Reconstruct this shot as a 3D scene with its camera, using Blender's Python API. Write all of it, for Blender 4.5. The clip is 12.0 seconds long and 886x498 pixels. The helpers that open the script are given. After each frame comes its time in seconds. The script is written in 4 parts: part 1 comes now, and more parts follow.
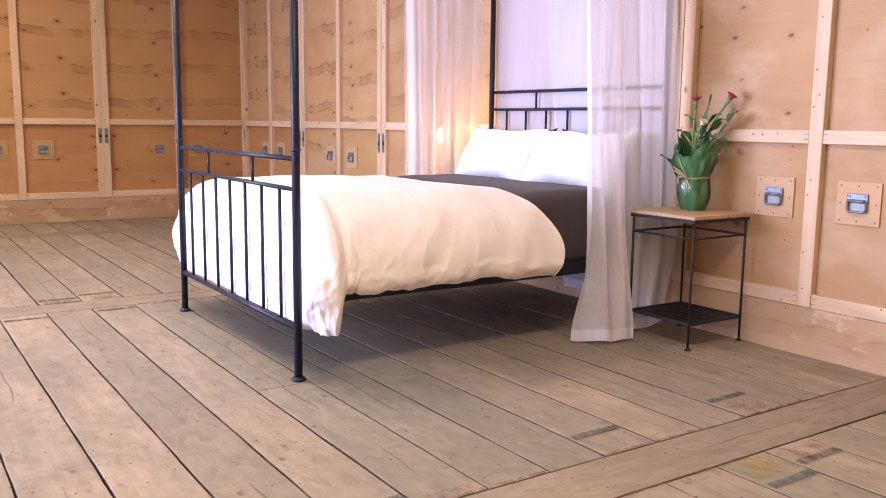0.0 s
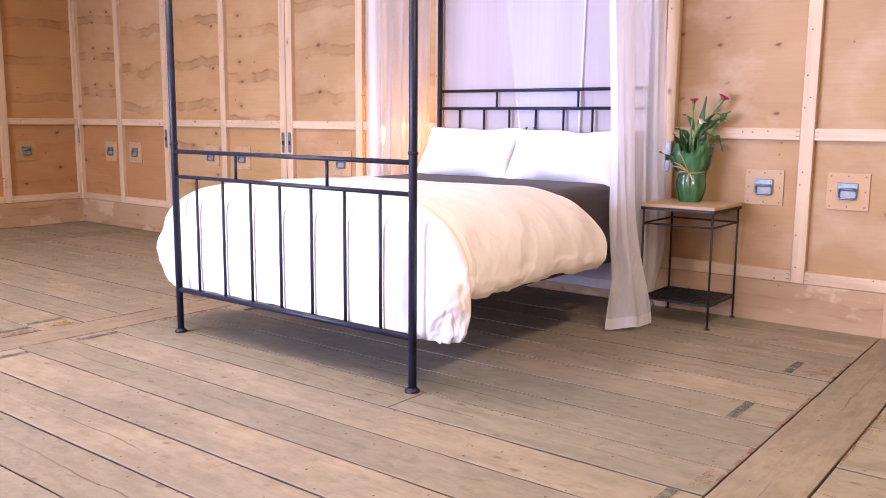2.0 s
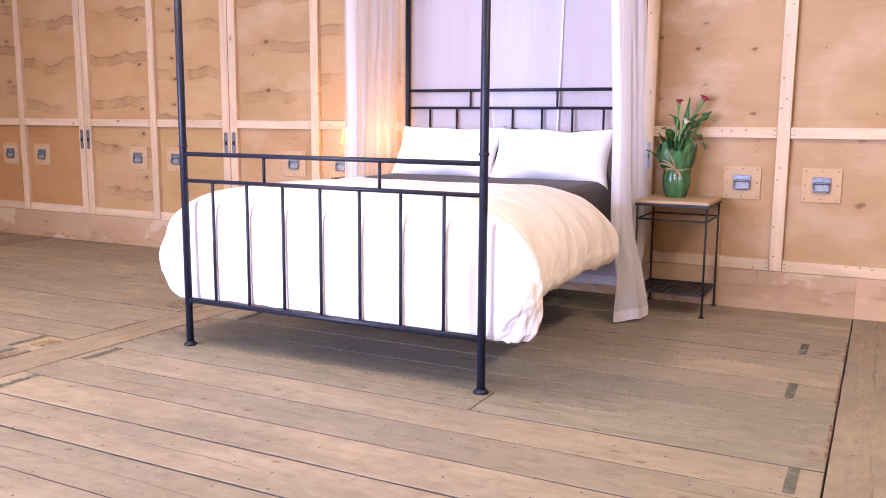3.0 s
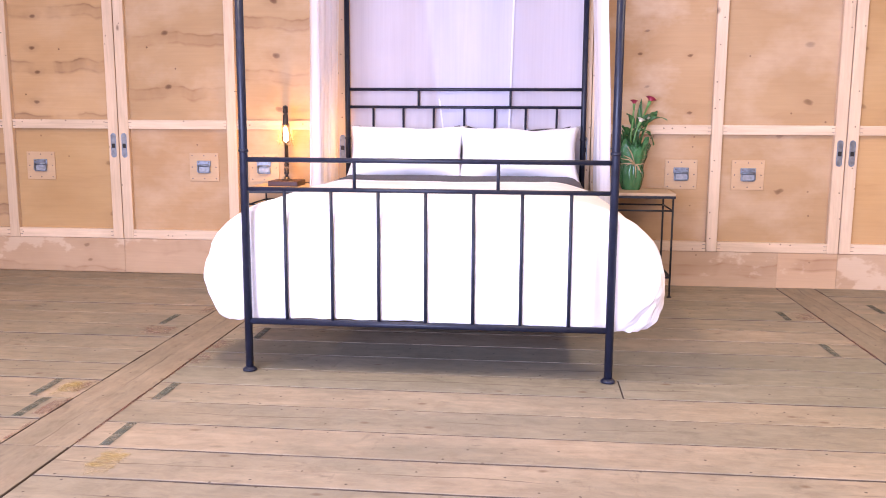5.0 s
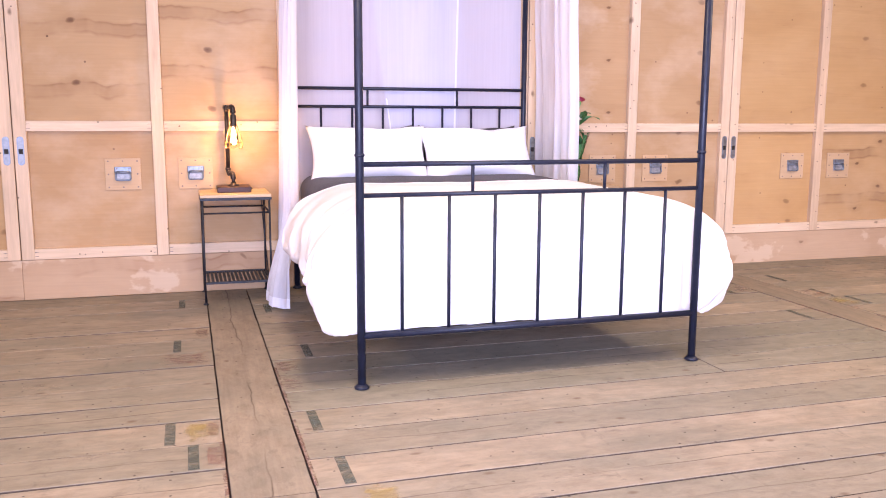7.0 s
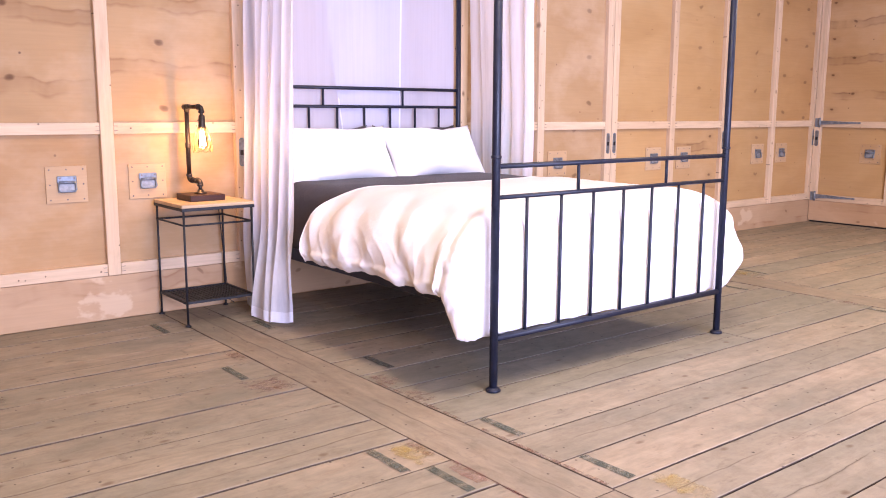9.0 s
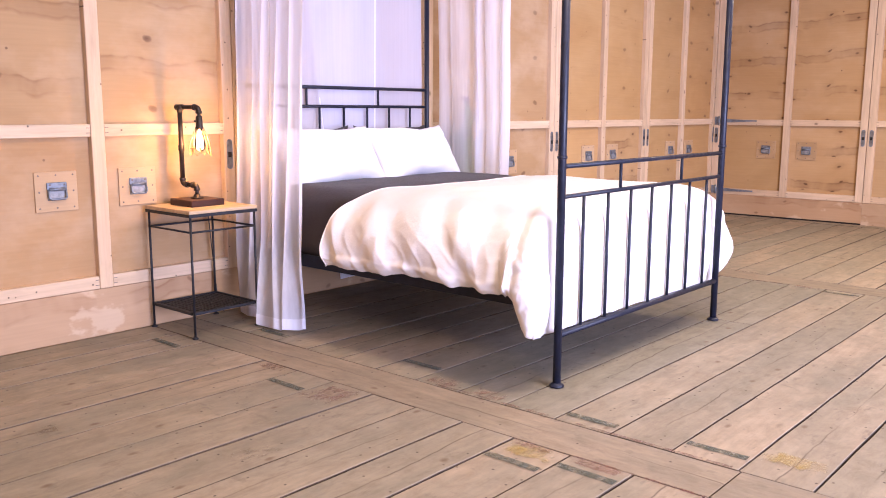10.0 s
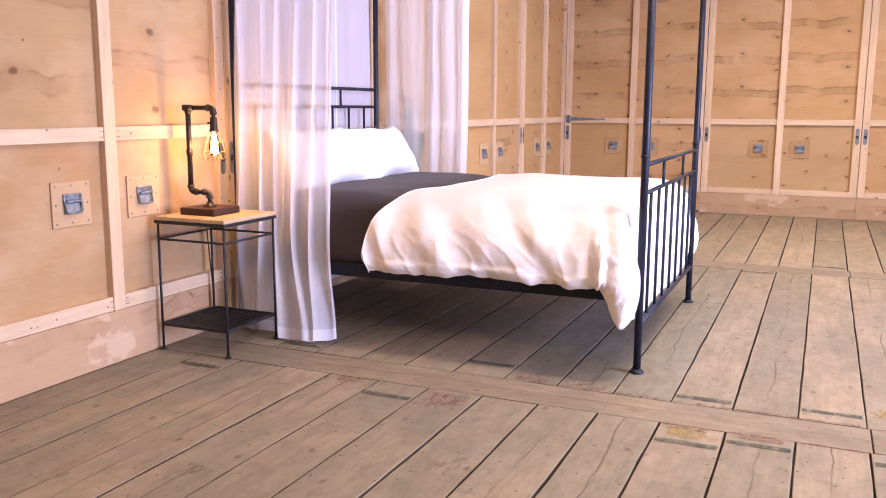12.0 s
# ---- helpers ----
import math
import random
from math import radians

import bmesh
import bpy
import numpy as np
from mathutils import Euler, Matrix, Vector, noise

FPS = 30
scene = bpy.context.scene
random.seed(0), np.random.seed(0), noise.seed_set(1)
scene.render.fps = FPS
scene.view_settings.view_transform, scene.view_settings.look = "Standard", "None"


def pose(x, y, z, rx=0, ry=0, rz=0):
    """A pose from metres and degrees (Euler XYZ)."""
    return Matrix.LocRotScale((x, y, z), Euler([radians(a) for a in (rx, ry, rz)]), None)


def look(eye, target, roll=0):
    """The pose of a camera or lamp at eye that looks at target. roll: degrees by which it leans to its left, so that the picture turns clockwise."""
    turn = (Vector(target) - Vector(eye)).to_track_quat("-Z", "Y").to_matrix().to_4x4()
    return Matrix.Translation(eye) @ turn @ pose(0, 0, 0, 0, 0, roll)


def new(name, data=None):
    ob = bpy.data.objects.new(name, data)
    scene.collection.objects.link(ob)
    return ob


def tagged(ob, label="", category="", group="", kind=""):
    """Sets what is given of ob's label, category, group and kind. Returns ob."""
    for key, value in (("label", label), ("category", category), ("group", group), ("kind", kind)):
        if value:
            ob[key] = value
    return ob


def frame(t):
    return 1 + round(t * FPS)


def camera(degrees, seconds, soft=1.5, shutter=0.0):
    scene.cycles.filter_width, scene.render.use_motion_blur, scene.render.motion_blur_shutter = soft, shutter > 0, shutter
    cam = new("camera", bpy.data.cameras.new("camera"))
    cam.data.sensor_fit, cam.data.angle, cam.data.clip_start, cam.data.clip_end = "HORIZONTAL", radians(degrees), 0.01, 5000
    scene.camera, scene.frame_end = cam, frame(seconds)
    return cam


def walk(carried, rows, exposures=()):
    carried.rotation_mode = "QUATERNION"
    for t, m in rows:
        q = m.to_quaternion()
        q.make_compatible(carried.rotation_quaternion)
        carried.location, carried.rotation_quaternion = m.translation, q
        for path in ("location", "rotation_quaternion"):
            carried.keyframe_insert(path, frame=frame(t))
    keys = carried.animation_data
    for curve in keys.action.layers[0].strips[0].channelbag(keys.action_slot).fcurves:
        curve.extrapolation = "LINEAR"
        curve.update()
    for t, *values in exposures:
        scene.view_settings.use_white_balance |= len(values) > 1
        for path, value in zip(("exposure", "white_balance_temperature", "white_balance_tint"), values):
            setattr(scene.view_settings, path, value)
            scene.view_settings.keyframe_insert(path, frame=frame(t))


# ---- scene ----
cam = camera(54.7, 12.0, soft=1.0)
METRES, EYE, TILT, LEAN, TURN = 10.447, 1.086, 0.0, 0.0, -33.7
START = (-1.444, -4.041)  # the first eye, seen from the middle of the bed's foot
ROWS = [
    (0.0, 0.0, 0.0, 0.0, 0.1, -8.4, -0.67),
    (0.5, -0.0338, 0.0016, 0.0001, -4.0, -8.42, -0.65),
    (1.0, -0.0693, 0.0058, 0.0003, -8.31, -8.46, -0.58),
    (1.5, -0.109, 0.0138, 0.0007, -13.24, -8.5, -0.53),
    (2.0, -0.1492, 0.0255, 0.0012, -18.35, -8.56, -0.48),
    (2.5, -0.1895, 0.0414, 0.0016, -23.67, -8.61, -0.46),
    (3.0, -0.2286, 0.0611, 0.0019, -29.08, -8.65, -0.42),
    (5.0, -0.3623, 0.1745, 0.0032, -50.68, -8.82, -0.29),
    (5.5, -0.389, 0.2107, 0.0036, -56.25, -8.87, -0.27),
    (6.0, -0.4123, 0.2498, 0.004, -61.84, -8.92, -0.29),
    (6.5, -0.4317, 0.2898, 0.0044, -67.32, -8.96, -0.27),
    (7.0, -0.4473, 0.3333, 0.0047, -72.88, -8.98, -0.25),
    (9.0, -0.4668, 0.5072, 0.0058, -94.52, -9.1, -0.22),
    (9.5, -0.4612, 0.5515, 0.0063, -99.87, -9.16, -0.18),
    (10.0, -0.4523, 0.5938, 0.0068, -105.21, -9.21, -0.18),
    (10.5, -0.4415, 0.6297, 0.0071, -109.9, -9.24, -0.21),
    (11.0, -0.4286, 0.6625, 0.0076, -114.2, -9.28, -0.22),
    (11.5, -0.4142, 0.6933, 0.008, -118.3, -9.32, -0.23),
    (12.0, -0.3971, 0.7226, 0.0082, -122.37, -9.34, -0.24),
]
walk(cam, [(t, pose(*START, EYE, TILT, LEAN, TURN) @ pose(METRES * x, METRES * y, METRES * z, 90 + pitch, roll, yaw)) for t, x, y, z, yaw, pitch, roll in ROWS])

# ---- light ----
world = bpy.data.worlds.new("world")
scene.world = world
world.use_nodes = True
wn, wl = world.node_tree.nodes, world.node_tree.links
sky = wn.new("ShaderNodeTexSky")
sky.sky_type, sky.sun_disc = "NISHITA", False
sky.sun_elevation, sky.sun_rotation = radians(40), radians(200)
wl.new(sky.outputs[0], wn["Background"].inputs[0])
wn["Background"].inputs[1].default_value = 0.12


def area(name, m, sx, sy, watts, colour, spread=180):
    d = bpy.data.lights.new(name, "AREA")
    d.shape, d.size, d.size_y, d.energy, d.color, d.spread = "RECTANGLE", sx, sy, watts, colour, radians(spread)
    o = new(name, d)
    o.matrix_world = m
    return o


CEIL = 3.3
# daylight through the wide doorway behind the walk
area("doorway_daylight", look((-5.85, 1.5, 1.36), (1.6, -1.7, 0.85)), 4.4, 2.5, 425, (0.57, 0.605, 1.0), 115)
# unseen warm fill lamps, added under the roof to balance walls and floor
WARM_FILLS = [(-3.4, -3.0, 34), (-1.4, 4.2, 60), (-0.8, -3.2, 92), (-0.8, 0.9, 64)]
for lx, ly, watts in WARM_FILLS:
    area("roof_lamp_light", pose(lx, ly, CEIL - 0.09), 1.2, 0.3, watts, (1.0, 0.79, 0.61), 170)
scene.view_settings.exposure = 0.32


# ---- materials ----
def mat(name, rough=0.6, metal=0.0, spec=0.5):
    m = bpy.data.materials.new(name)
    m.use_nodes = True
    n = m.node_tree.nodes
    b = n["Principled BSDF"]
    b.inputs["Roughness"].default_value, b.inputs["Metallic"].default_value = rough, metal
    b.inputs["Specular IOR Level"].default_value = spec
    return m, n, m.node_tree.links, b


def ramp(n, l, fac, stops, interp="LINEAR"):
    r = n.new("ShaderNodeValToRGB")
    r.color_ramp.interpolation = interp
    el = r.color_ramp.elements
    while len(el) < len(stops):
        el.new(0.5)
    for e, (p, c) in zip(el, stops):
        e.position, e.color = p, (*c, 1) if len(c) == 3 else c
    l.new(fac, r.inputs[0])
    return r.outputs[0]


def grey(v):
    return (v, v, v)


def tex_noise(n, l, vec, scale, detail=4, rough=0.55, dist=0.0):
    t = n.new("ShaderNodeTexNoise")
    t.inputs["Scale"].default_value, t.inputs["Detail"].default_value = scale, detail
    t.inputs["Roughness"].default_value, t.inputs["Distortion"].default_value = rough, dist
    l.new(vec, t.inputs["Vector"])
    return t.outputs["Fac"]


def mix(n, l, fac, a, b, mode="MIX"):
    t = n.new("ShaderNodeMix")
    t.data_type, t.blend_type = "RGBA", mode
    for sock, v in ((t.inputs[0], fac), (t.inputs[6], a), (t.inputs[7], b)):
        if isinstance(v, (int, float)):
            sock.default_value = v
        elif isinstance(v, tuple):
            sock.default_value = (*v, 1)
        else:
            l.new(v, sock)
    return t.outputs[2]


def calc(n, l, op, a, b=0.0):
    t = n.new("ShaderNodeMath")
    t.operation = op
    for sock, v in zip(t.inputs, (a, b)):
        if isinstance(v, (int, float)):
            sock.default_value = v
        else:
            l.new(v, sock)
    return t.outputs[0]


def coords(n, l, scale, spread=0.0):
    """Object coordinates, stretched by scale and shifted per object by up to spread."""
    tc, info = n.new("ShaderNodeTexCoord"), n.new("ShaderNodeObjectInfo")
    vec = tc.outputs["Object"]
    if spread:
        comb = n.new("ShaderNodeCombineXYZ")
        for i, k in enumerate((1.0, 7.31, 3.77)):
            l.new(calc(n, l, "MULTIPLY", info.outputs["Random"], spread * k), comb.inputs[i])
        add = n.new("ShaderNodeVectorMath")
        l.new(vec, add.inputs[0]), l.new(comb.outputs[0], add.inputs[1])
        vec = add.outputs[0]
    mp = n.new("ShaderNodeMapping")
    mp.inputs["Scale"].default_value = scale
    l.new(vec, mp.inputs["Vector"])
    return mp.outputs[0], vec, info.outputs["Random"]


def scaled(n, l, vec, scale):
    mp = n.new("ShaderNodeMapping")
    mp.inputs["Scale"].default_value = scale
    l.new(vec, mp.inputs["Vector"])
    return mp.outputs[0]


def bump(n, l, b, height, strength=0.3, dist=0.002):
    t = n.new("ShaderNodeBump")
    t.inputs["Strength"].default_value, t.inputs["Distance"].default_value = strength, dist
    l.new(height, t.inputs["Height"])
    l.new(t.outputs[0], b.inputs["Normal"])


def flat2(n, l, vec, a, b, sa=1.0, sb=1.0):
    """A plane vector from two components (0, 1, 2) of vec."""
    sp, cb = n.new("ShaderNodeSeparateXYZ"), n.new("ShaderNodeCombineXYZ")
    l.new(vec, sp.inputs[0])
    l.new(calc(n, l, "MULTIPLY", sp.outputs[a], sa), cb.inputs[0])
    l.new(calc(n, l, "MULTIPLY", sp.outputs[b], sb), cb.inputs[1])
    return cb.outputs[0]


def knots(n, l, vec2, scale, size, keep, soft=0.55):
    """1 inside knots scattered over a plane; size: radius in cells; keep: share of cells that hold one."""
    v = n.new("ShaderNodeTexVoronoi")
    v.voronoi_dimensions = "2D"
    v.inputs["Scale"].default_value = scale
    l.new(vec2, v.inputs["Vector"])
    wob = calc(n, l, "MULTIPLY", calc(n, l, "SUBTRACT", tex_noise(n, l, vec2, scale * 5, 2), 0.5), size * 1.2)
    inside = ramp(n, l, calc(n, l, "ADD", v.outputs["Distance"], wob), [(0.0, grey(1)), (size * soft, grey(0.8)), (size, grey(0))])
    sep = n.new("ShaderNodeSeparateColor")
    l.new(v.outputs["Color"], sep.inputs[0])
    return calc(n, l, "MULTIPLY", inside, calc(n, l, "LESS_THAN", sep.outputs[0], keep))


def board_wood(name, tones, grain, knot_keep=0.5, rough=0.75, axis="y", dirt=0.35, crack=0.0, wash=0.0):
    """Sawn softwood; the grain runs along the given object axis. crack: depth of a long split along the middle."""
    m, n, l, b = mat(name, rough, 0, 0.25)
    pick = lambda along, across: {"x": (along, across, across), "y": (across, along, across), "z": (across, across, along)}[axis]
    ia, ib = {"x": (2, 0), "y": (0, 1), "z": (0, 2)}[axis]
    vec, raw, rnd = coords(n, l, pick(1.6, 30), 9.0)
    base = ramp(n, l, rnd, [(i / (len(tones) - 1), t) for i, t in enumerate(tones)])
    fine = tex_noise(n, l, vec, 1.6, 5, 0.6, 0.5)
    c = mix(n, l, 1.0, base, ramp(n, l, fine, [(0.3, grey(grain)), (0.62, grey(1.03))]), "MULTIPLY")
    wide = tex_noise(n, l, scaled(n, l, raw, pick(0.7, 4)), 1.5, 5, 0.6, 1.4)
    c = mix(n, l, 1.0, c, ramp(n, l, wide, [(0.3, (0.84, 0.83, 0.80)), (0.7, (1.10, 1.08, 1.06))]), "MULTIPLY")
    if wash:
        # greyed, trodden patches and fine mottling, as on boards that have lain outdoors
        worn = ramp(n, l, tex_noise(n, l, scaled(n, l, raw, pick(0.8, 2.2)), 1.7, 5, 0.6, 0.6), [(0.40, grey(0)), (0.66, grey(wash))])
        c = mix(n, l, worn, c, (0.215, 0.195, 0.145))
        mottle = tex_noise(n, l, scaled(n, l, raw, pick(1.0, 2.0)), 9.0, 7, 0.72, 0.4)
        c = mix(n, l, 1.0, c, ramp(n, l, mottle, [(0.33, (0.80, 0.78, 0.76)), (0.55, grey(1.0)), (0.70, (1.12, 1.10, 1.08))]), "MULTIPLY")
        scuff = ramp(n, l, tex_noise(n, l, scaled(n, l, raw, pick(9.0, 3.5)), 1.3, 6, 0.7), [(0.62, grey(0)), (0.70, grey(0.45))])
        c = mix(n, l, scuff, c, (0.15, 0.12, 0.085))
    blot = ramp(n, l, tex_noise(n, l, raw, 2.3, 6, 0.65), [(0.45, grey(0)), (0.75, grey(dirt))])
    c = mix(n, l, blot, c, (0.17, 0.15, 0.11))
    smear = ramp(n, l, tex_noise(n, l, scaled(n, l, raw, pick(5.0, 11)), 1.6, 5, 0.65), [(0.59, grey(0)), (0.72, grey(dirt))])
    c = mix(n, l, smear, c, (0.12, 0.095, 0.07))
    p2 = flat2(n, l, raw, ia, ib, 1.0, 0.6)
    k = knots(n, l, p2, 5.0, 0.075, knot_keep * 0.45, 0.35)
    c = mix(n, l, calc(n, l, "MULTIPLY", k, 0.75), c, (0.12, 0.07, 0.04))
    dot = knots(n, l, flat2(n, l, raw, ia, ib), 9.0, 0.045, 0.40, 0.8)
    c = mix(n, l, calc(n, l, "MULTIPLY", dot, 0.85), c, (0.045, 0.03, 0.02))
    height = fine
    if crack:
        tc, sp = n.new("ShaderNodeTexCoord"), n.new("ShaderNodeSeparateXYZ")
        l.new(tc.outputs["Object"], sp.inputs[0])
        line = tex_noise(n, l, scaled(n, l, raw, pick(1.0, 0.0)), 1.6, 4, 0.55)
        off = calc(n, l, "ADD", sp.outputs[ia], calc(n, l, "MULTIPLY", calc(n, l, "SUBTRACT", line, 0.5), 0.10))
        slit = ramp(n, l, calc(n, l, "ABSOLUTE", off), [(0.0, grey(1)), (0.0022, grey(0.6)), (0.0045, grey(0))])
        where = ramp(n, l, tex_noise(n, l, scaled(n, l, raw, pick(0.9, 0.0)), 1.1, 2, 0.5), [(0.46, grey(0)), (0.54, grey(1))])
        has = calc(n, l, "GREATER_THAN", calc(n, l, "FRACT", calc(n, l, "MULTIPLY", rnd, 17.3)), 0.5)
        slit = calc(n, l, "MULTIPLY", calc(n, l, "MULTIPLY", slit, where), has)
        c = mix(n, l, calc(n, l, "MULTIPLY", slit, crack), c, (0.07, 0.045, 0.03))
        height = calc(n, l, "SUBTRACT", fine, slit)
    l.new(c, b.inputs["Base Color"])
    bump(n, l, b, height, 0.3, 0.002)
    return m


PLANK = board_wood("floor_plank_wood", [(0.345, 0.28, 0.203), (0.30, 0.248, 0.181), (0.38, 0.30, 0.218), (0.318, 0.26, 0.19), (0.285, 0.237, 0.173), (0.365, 0.288, 0.208)], 0.90, 0.7, 0.72, "y", 0.5, 0.8, 0.6)
PLANK_GREY = board_wood("grey_floor_plank_wood", [(0.275, 0.245, 0.185), (0.25, 0.225, 0.17), (0.29, 0.255, 0.195)], 0.90, 0.7, 0.72, "y", 0.5, 0.8, 0.7)
PLANK_CROSS = board_wood("worn_cross_board_wood", [(0.29, 0.23, 0.165), (0.265, 0.21, 0.15), (0.31, 0.245, 0.175)], 0.88, 0.6, 0.72, "y", 0.5, 0.8, 0.5)
BATTEN = board_wood("pine_batten_upright", [(0.62, 0.45, 0.295), (0.68, 0.51, 0.35), (0.57, 0.405, 0.26)], 0.88, 0.5, 0.65, "z", 0.08)
BATTEN_X = board_wood("pine_batten_level", [(0.62, 0.45, 0.295), (0.68, 0.51, 0.35), (0.57, 0.405, 0.26)], 0.88, 0.5, 0.65, "x", 0.08)
TABLE_WOOD = board_wood("pale_table_wood", [(0.50, 0.35, 0.21), (0.54, 0.38, 0.23)], 0.8, 0.3, 0.5, "y", 0.1)


def plywood(name, base_a, base_b, streak, streak_amt, knot_amt, blot, knot_scale=3.2, edge=0.25):
    """Rotary-cut veneer: broad clouding, wavy level streaks and knots that come again with each turn of the log."""
    m, n, l, b = mat(name, 0.6, 0, 0.14)
    vec, raw, rnd = coords(n, l, (1.0, 1.0, 1.0), 13.0)
    cloud = tex_noise(n, l, scaled(n, l, raw, (0.9, 1, 1.6)), 1.3, 4, 0.55, 0.8)
    c = mix(n, l, ramp(n, l, cloud, [(0.3, grey(0)), (0.7, grey(1))]), base_a, base_b)
    c = mix(n, l, 1.0, c, ramp(n, l, rnd, [(0, (0.92, 0.90, 0.87)), (0.5, (1, 1, 1)), (1, (1.04, 0.98, 0.92))]), "MULTIPLY")
    fine = tex_noise(n, l, scaled(n, l, raw, (2.2, 1, 60)), 1.4, 5, 0.6, 0.3)
    c = mix(n, l, 1.0, c, ramp(n, l, fine, [(0.3, grey(0.95)), (0.7, grey(1.03))]), "MULTIPLY")
    wob = tex_noise(n, l, scaled(n, l, raw, (1.0, 1, 0.13)), 2.2, 3, 0.5, 0.7)
    sep = n.new("ShaderNodeSeparateXYZ")
    l.new(raw, sep.inputs[0])
    h = calc(n, l, "ADD", calc(n, l, "MULTIPLY", sep.outputs[2], 2.75), calc(n, l, "MULTIPLY", wob, 0.55))
    fr = calc(n, l, "FRACT", h)
    line = ramp(n, l, fr, [(0.0, grey(0)), (0.05, grey(0.75)), (0.075, grey(0.38)), (0.20, grey(0.48)), (0.235, grey(1)), (0.255, grey(0.25)), (0.29, grey(0.0))])
    patch = ramp(n, l, tex_noise(n, l, scaled(n, l, raw, (1.5, 1, 0.9)), 2.0, 3, 0.6, 0.5), [(0.42, grey(0.12)), (0.60, grey(1))])
    c = mix(n, l, calc(n, l, "MULTIPLY", calc(n, l, "MULTIPLY", line, patch), streak_amt), c, streak)
    again = n.new("ShaderNodeCombineXYZ")
    l.new(calc(n, l, "ADD", sep.outputs[0], calc(n, l, "MULTIPLY", calc(n, l, "FLOOR", h), 0.012)), again.inputs[0])
    l.new(calc(n, l, "ADD", calc(n, l, "MULTIPLY", fr, 0.62), calc(n, l, "MULTIPLY", rnd, 5.0)), again.inputs[1])
    halo = knots(n, l, again.outputs[0], knot_scale, 0.26, 0.34, 0.3)
    c = mix(n, l, calc(n, l, "MULTIPLY", halo, 0.30 * knot_amt), c, streak)
    k = knots(n, l, again.outputs[0], knot_scale, 0.075, 0.34)
    c = mix(n, l, calc(n, l, "MULTIPLY", k, knot_amt * 0.9), c, (0.11, 0.05, 0.022))
    pin = knots(n, l, flat2(n, l, raw, 0, 2), 4.0, 0.028, 0.22, 0.8)
    c = mix(n, l, calc(n, l, "MULTIPLY", pin, knot_amt * 0.8), c, (0.08, 0.035, 0.018))
    st = ramp(n, l, tex_noise(n, l, scaled(n, l, raw, (1, 1, 1.5)), 1.9, 5, 0.6), [(0.60 - edge * 0.5, grey(0)), (0.60 + edge * 0.5, grey(blot))])
    c = mix(n, l, st, c, (0.72, 0.56, 0.40))
    l.new(c, b.inputs["Base Color"])
    bump(n, l, b, fine, 0.12, 0.001)
    return m


PLY_KNOTTY = plywood("knotty_plywood", (0.42, 0.25, 0.11), (0.495, 0.315, 0.155), (0.22, 0.115, 0.055), 0.95, 1.0, 0.15)
PLY_PLAIN = plywood("smooth_plywood", (0.42, 0.25, 0.105), (0.485, 0.305, 0.138), (0.31, 0.16, 0.07), 0.25, 0.6, 0.06, 2.2)
PLY_CLOUDY = plywood("cloudy_plywood", (0.375, 0.23, 0.11), (0.45, 0.29, 0.15), (0.30, 0.16, 0.075), 0.12, 0.95, 0.35, 3.8, 0.16)
PLY_BASE = plywood("kickboard_plywood", (0.41, 0.265, 0.15), (0.49, 0.335, 0.205), (0.29, 0.155, 0.08), 0.9, 0.6, 0.34, 3.0, 0.03)
PLY_BUFF = plywood("buff_plywood", (0.375, 0.23, 0.108), (0.445, 0.285, 0.142), (0.25, 0.13, 0.06), 0.85, 1.0, 0.25, 2.4)
PLY_PALE = plywood("pale_plywood", (0.38, 0.23, 0.11), (0.445, 0.285, 0.145), (0.34, 0.19, 0.09), 0.3, 0.75, 0.35, 2.2, 0.3)
PLY_RUST = plywood("russet_plywood", (0.40, 0.205, 0.085), (0.47, 0.255, 0.11), (0.22, 0.09, 0.04), 0.3, 1.0, 0.05, 3.0)
PLY_RUST_KNOTTY = plywood("knotty_russet_plywood", (0.415, 0.23, 0.095), (0.485, 0.285, 0.13), (0.17, 0.075, 0.04), 0.75, 1.2, 0.05, 3.4)
PLY_SPOTTED = plywood("spotted_plywood", (0.41, 0.26, 0.125), (0.47, 0.31, 0.155), (0.22, 0.10, 0.05), 0.18, 1.3, 0.1, 5.0)
PLATE_PLY = plywood("handle_plate_plywood", (0.47, 0.31, 0.17), (0.53, 0.36, 0.21), (0.5, 0.3, 0.15), 0.1, 0.0, 0.1)


def metal_paint(name, colour, rough=0.42, metal=0.0, vary=0.25, spec=0.5):
    m, n, l, b = mat(name, rough, metal, spec)
    vec, raw, rnd = coords(n, l, (1, 1, 1), 2.0)
    f = tex_noise(n, l, raw, 35, 4, 0.6)
    dark = tuple(v * (1 - vary) for v in colour)
    lite = tuple(min(1, v * (1 + vary)) for v in colour)
    l.new(mix(n, l, ramp(n, l, f, [(0.35, grey(0)), (0.65, grey(1))]), dark, lite), b.inputs["Base Color"])
    l.new(ramp(n, l, f, [(0.3, grey(rough * 0.8)), (0.7, grey(min(1, rough * 1.25)))]), b.inputs["Roughness"])
    bump(n, l, b, f, 0.08, 0.0006)
    return m


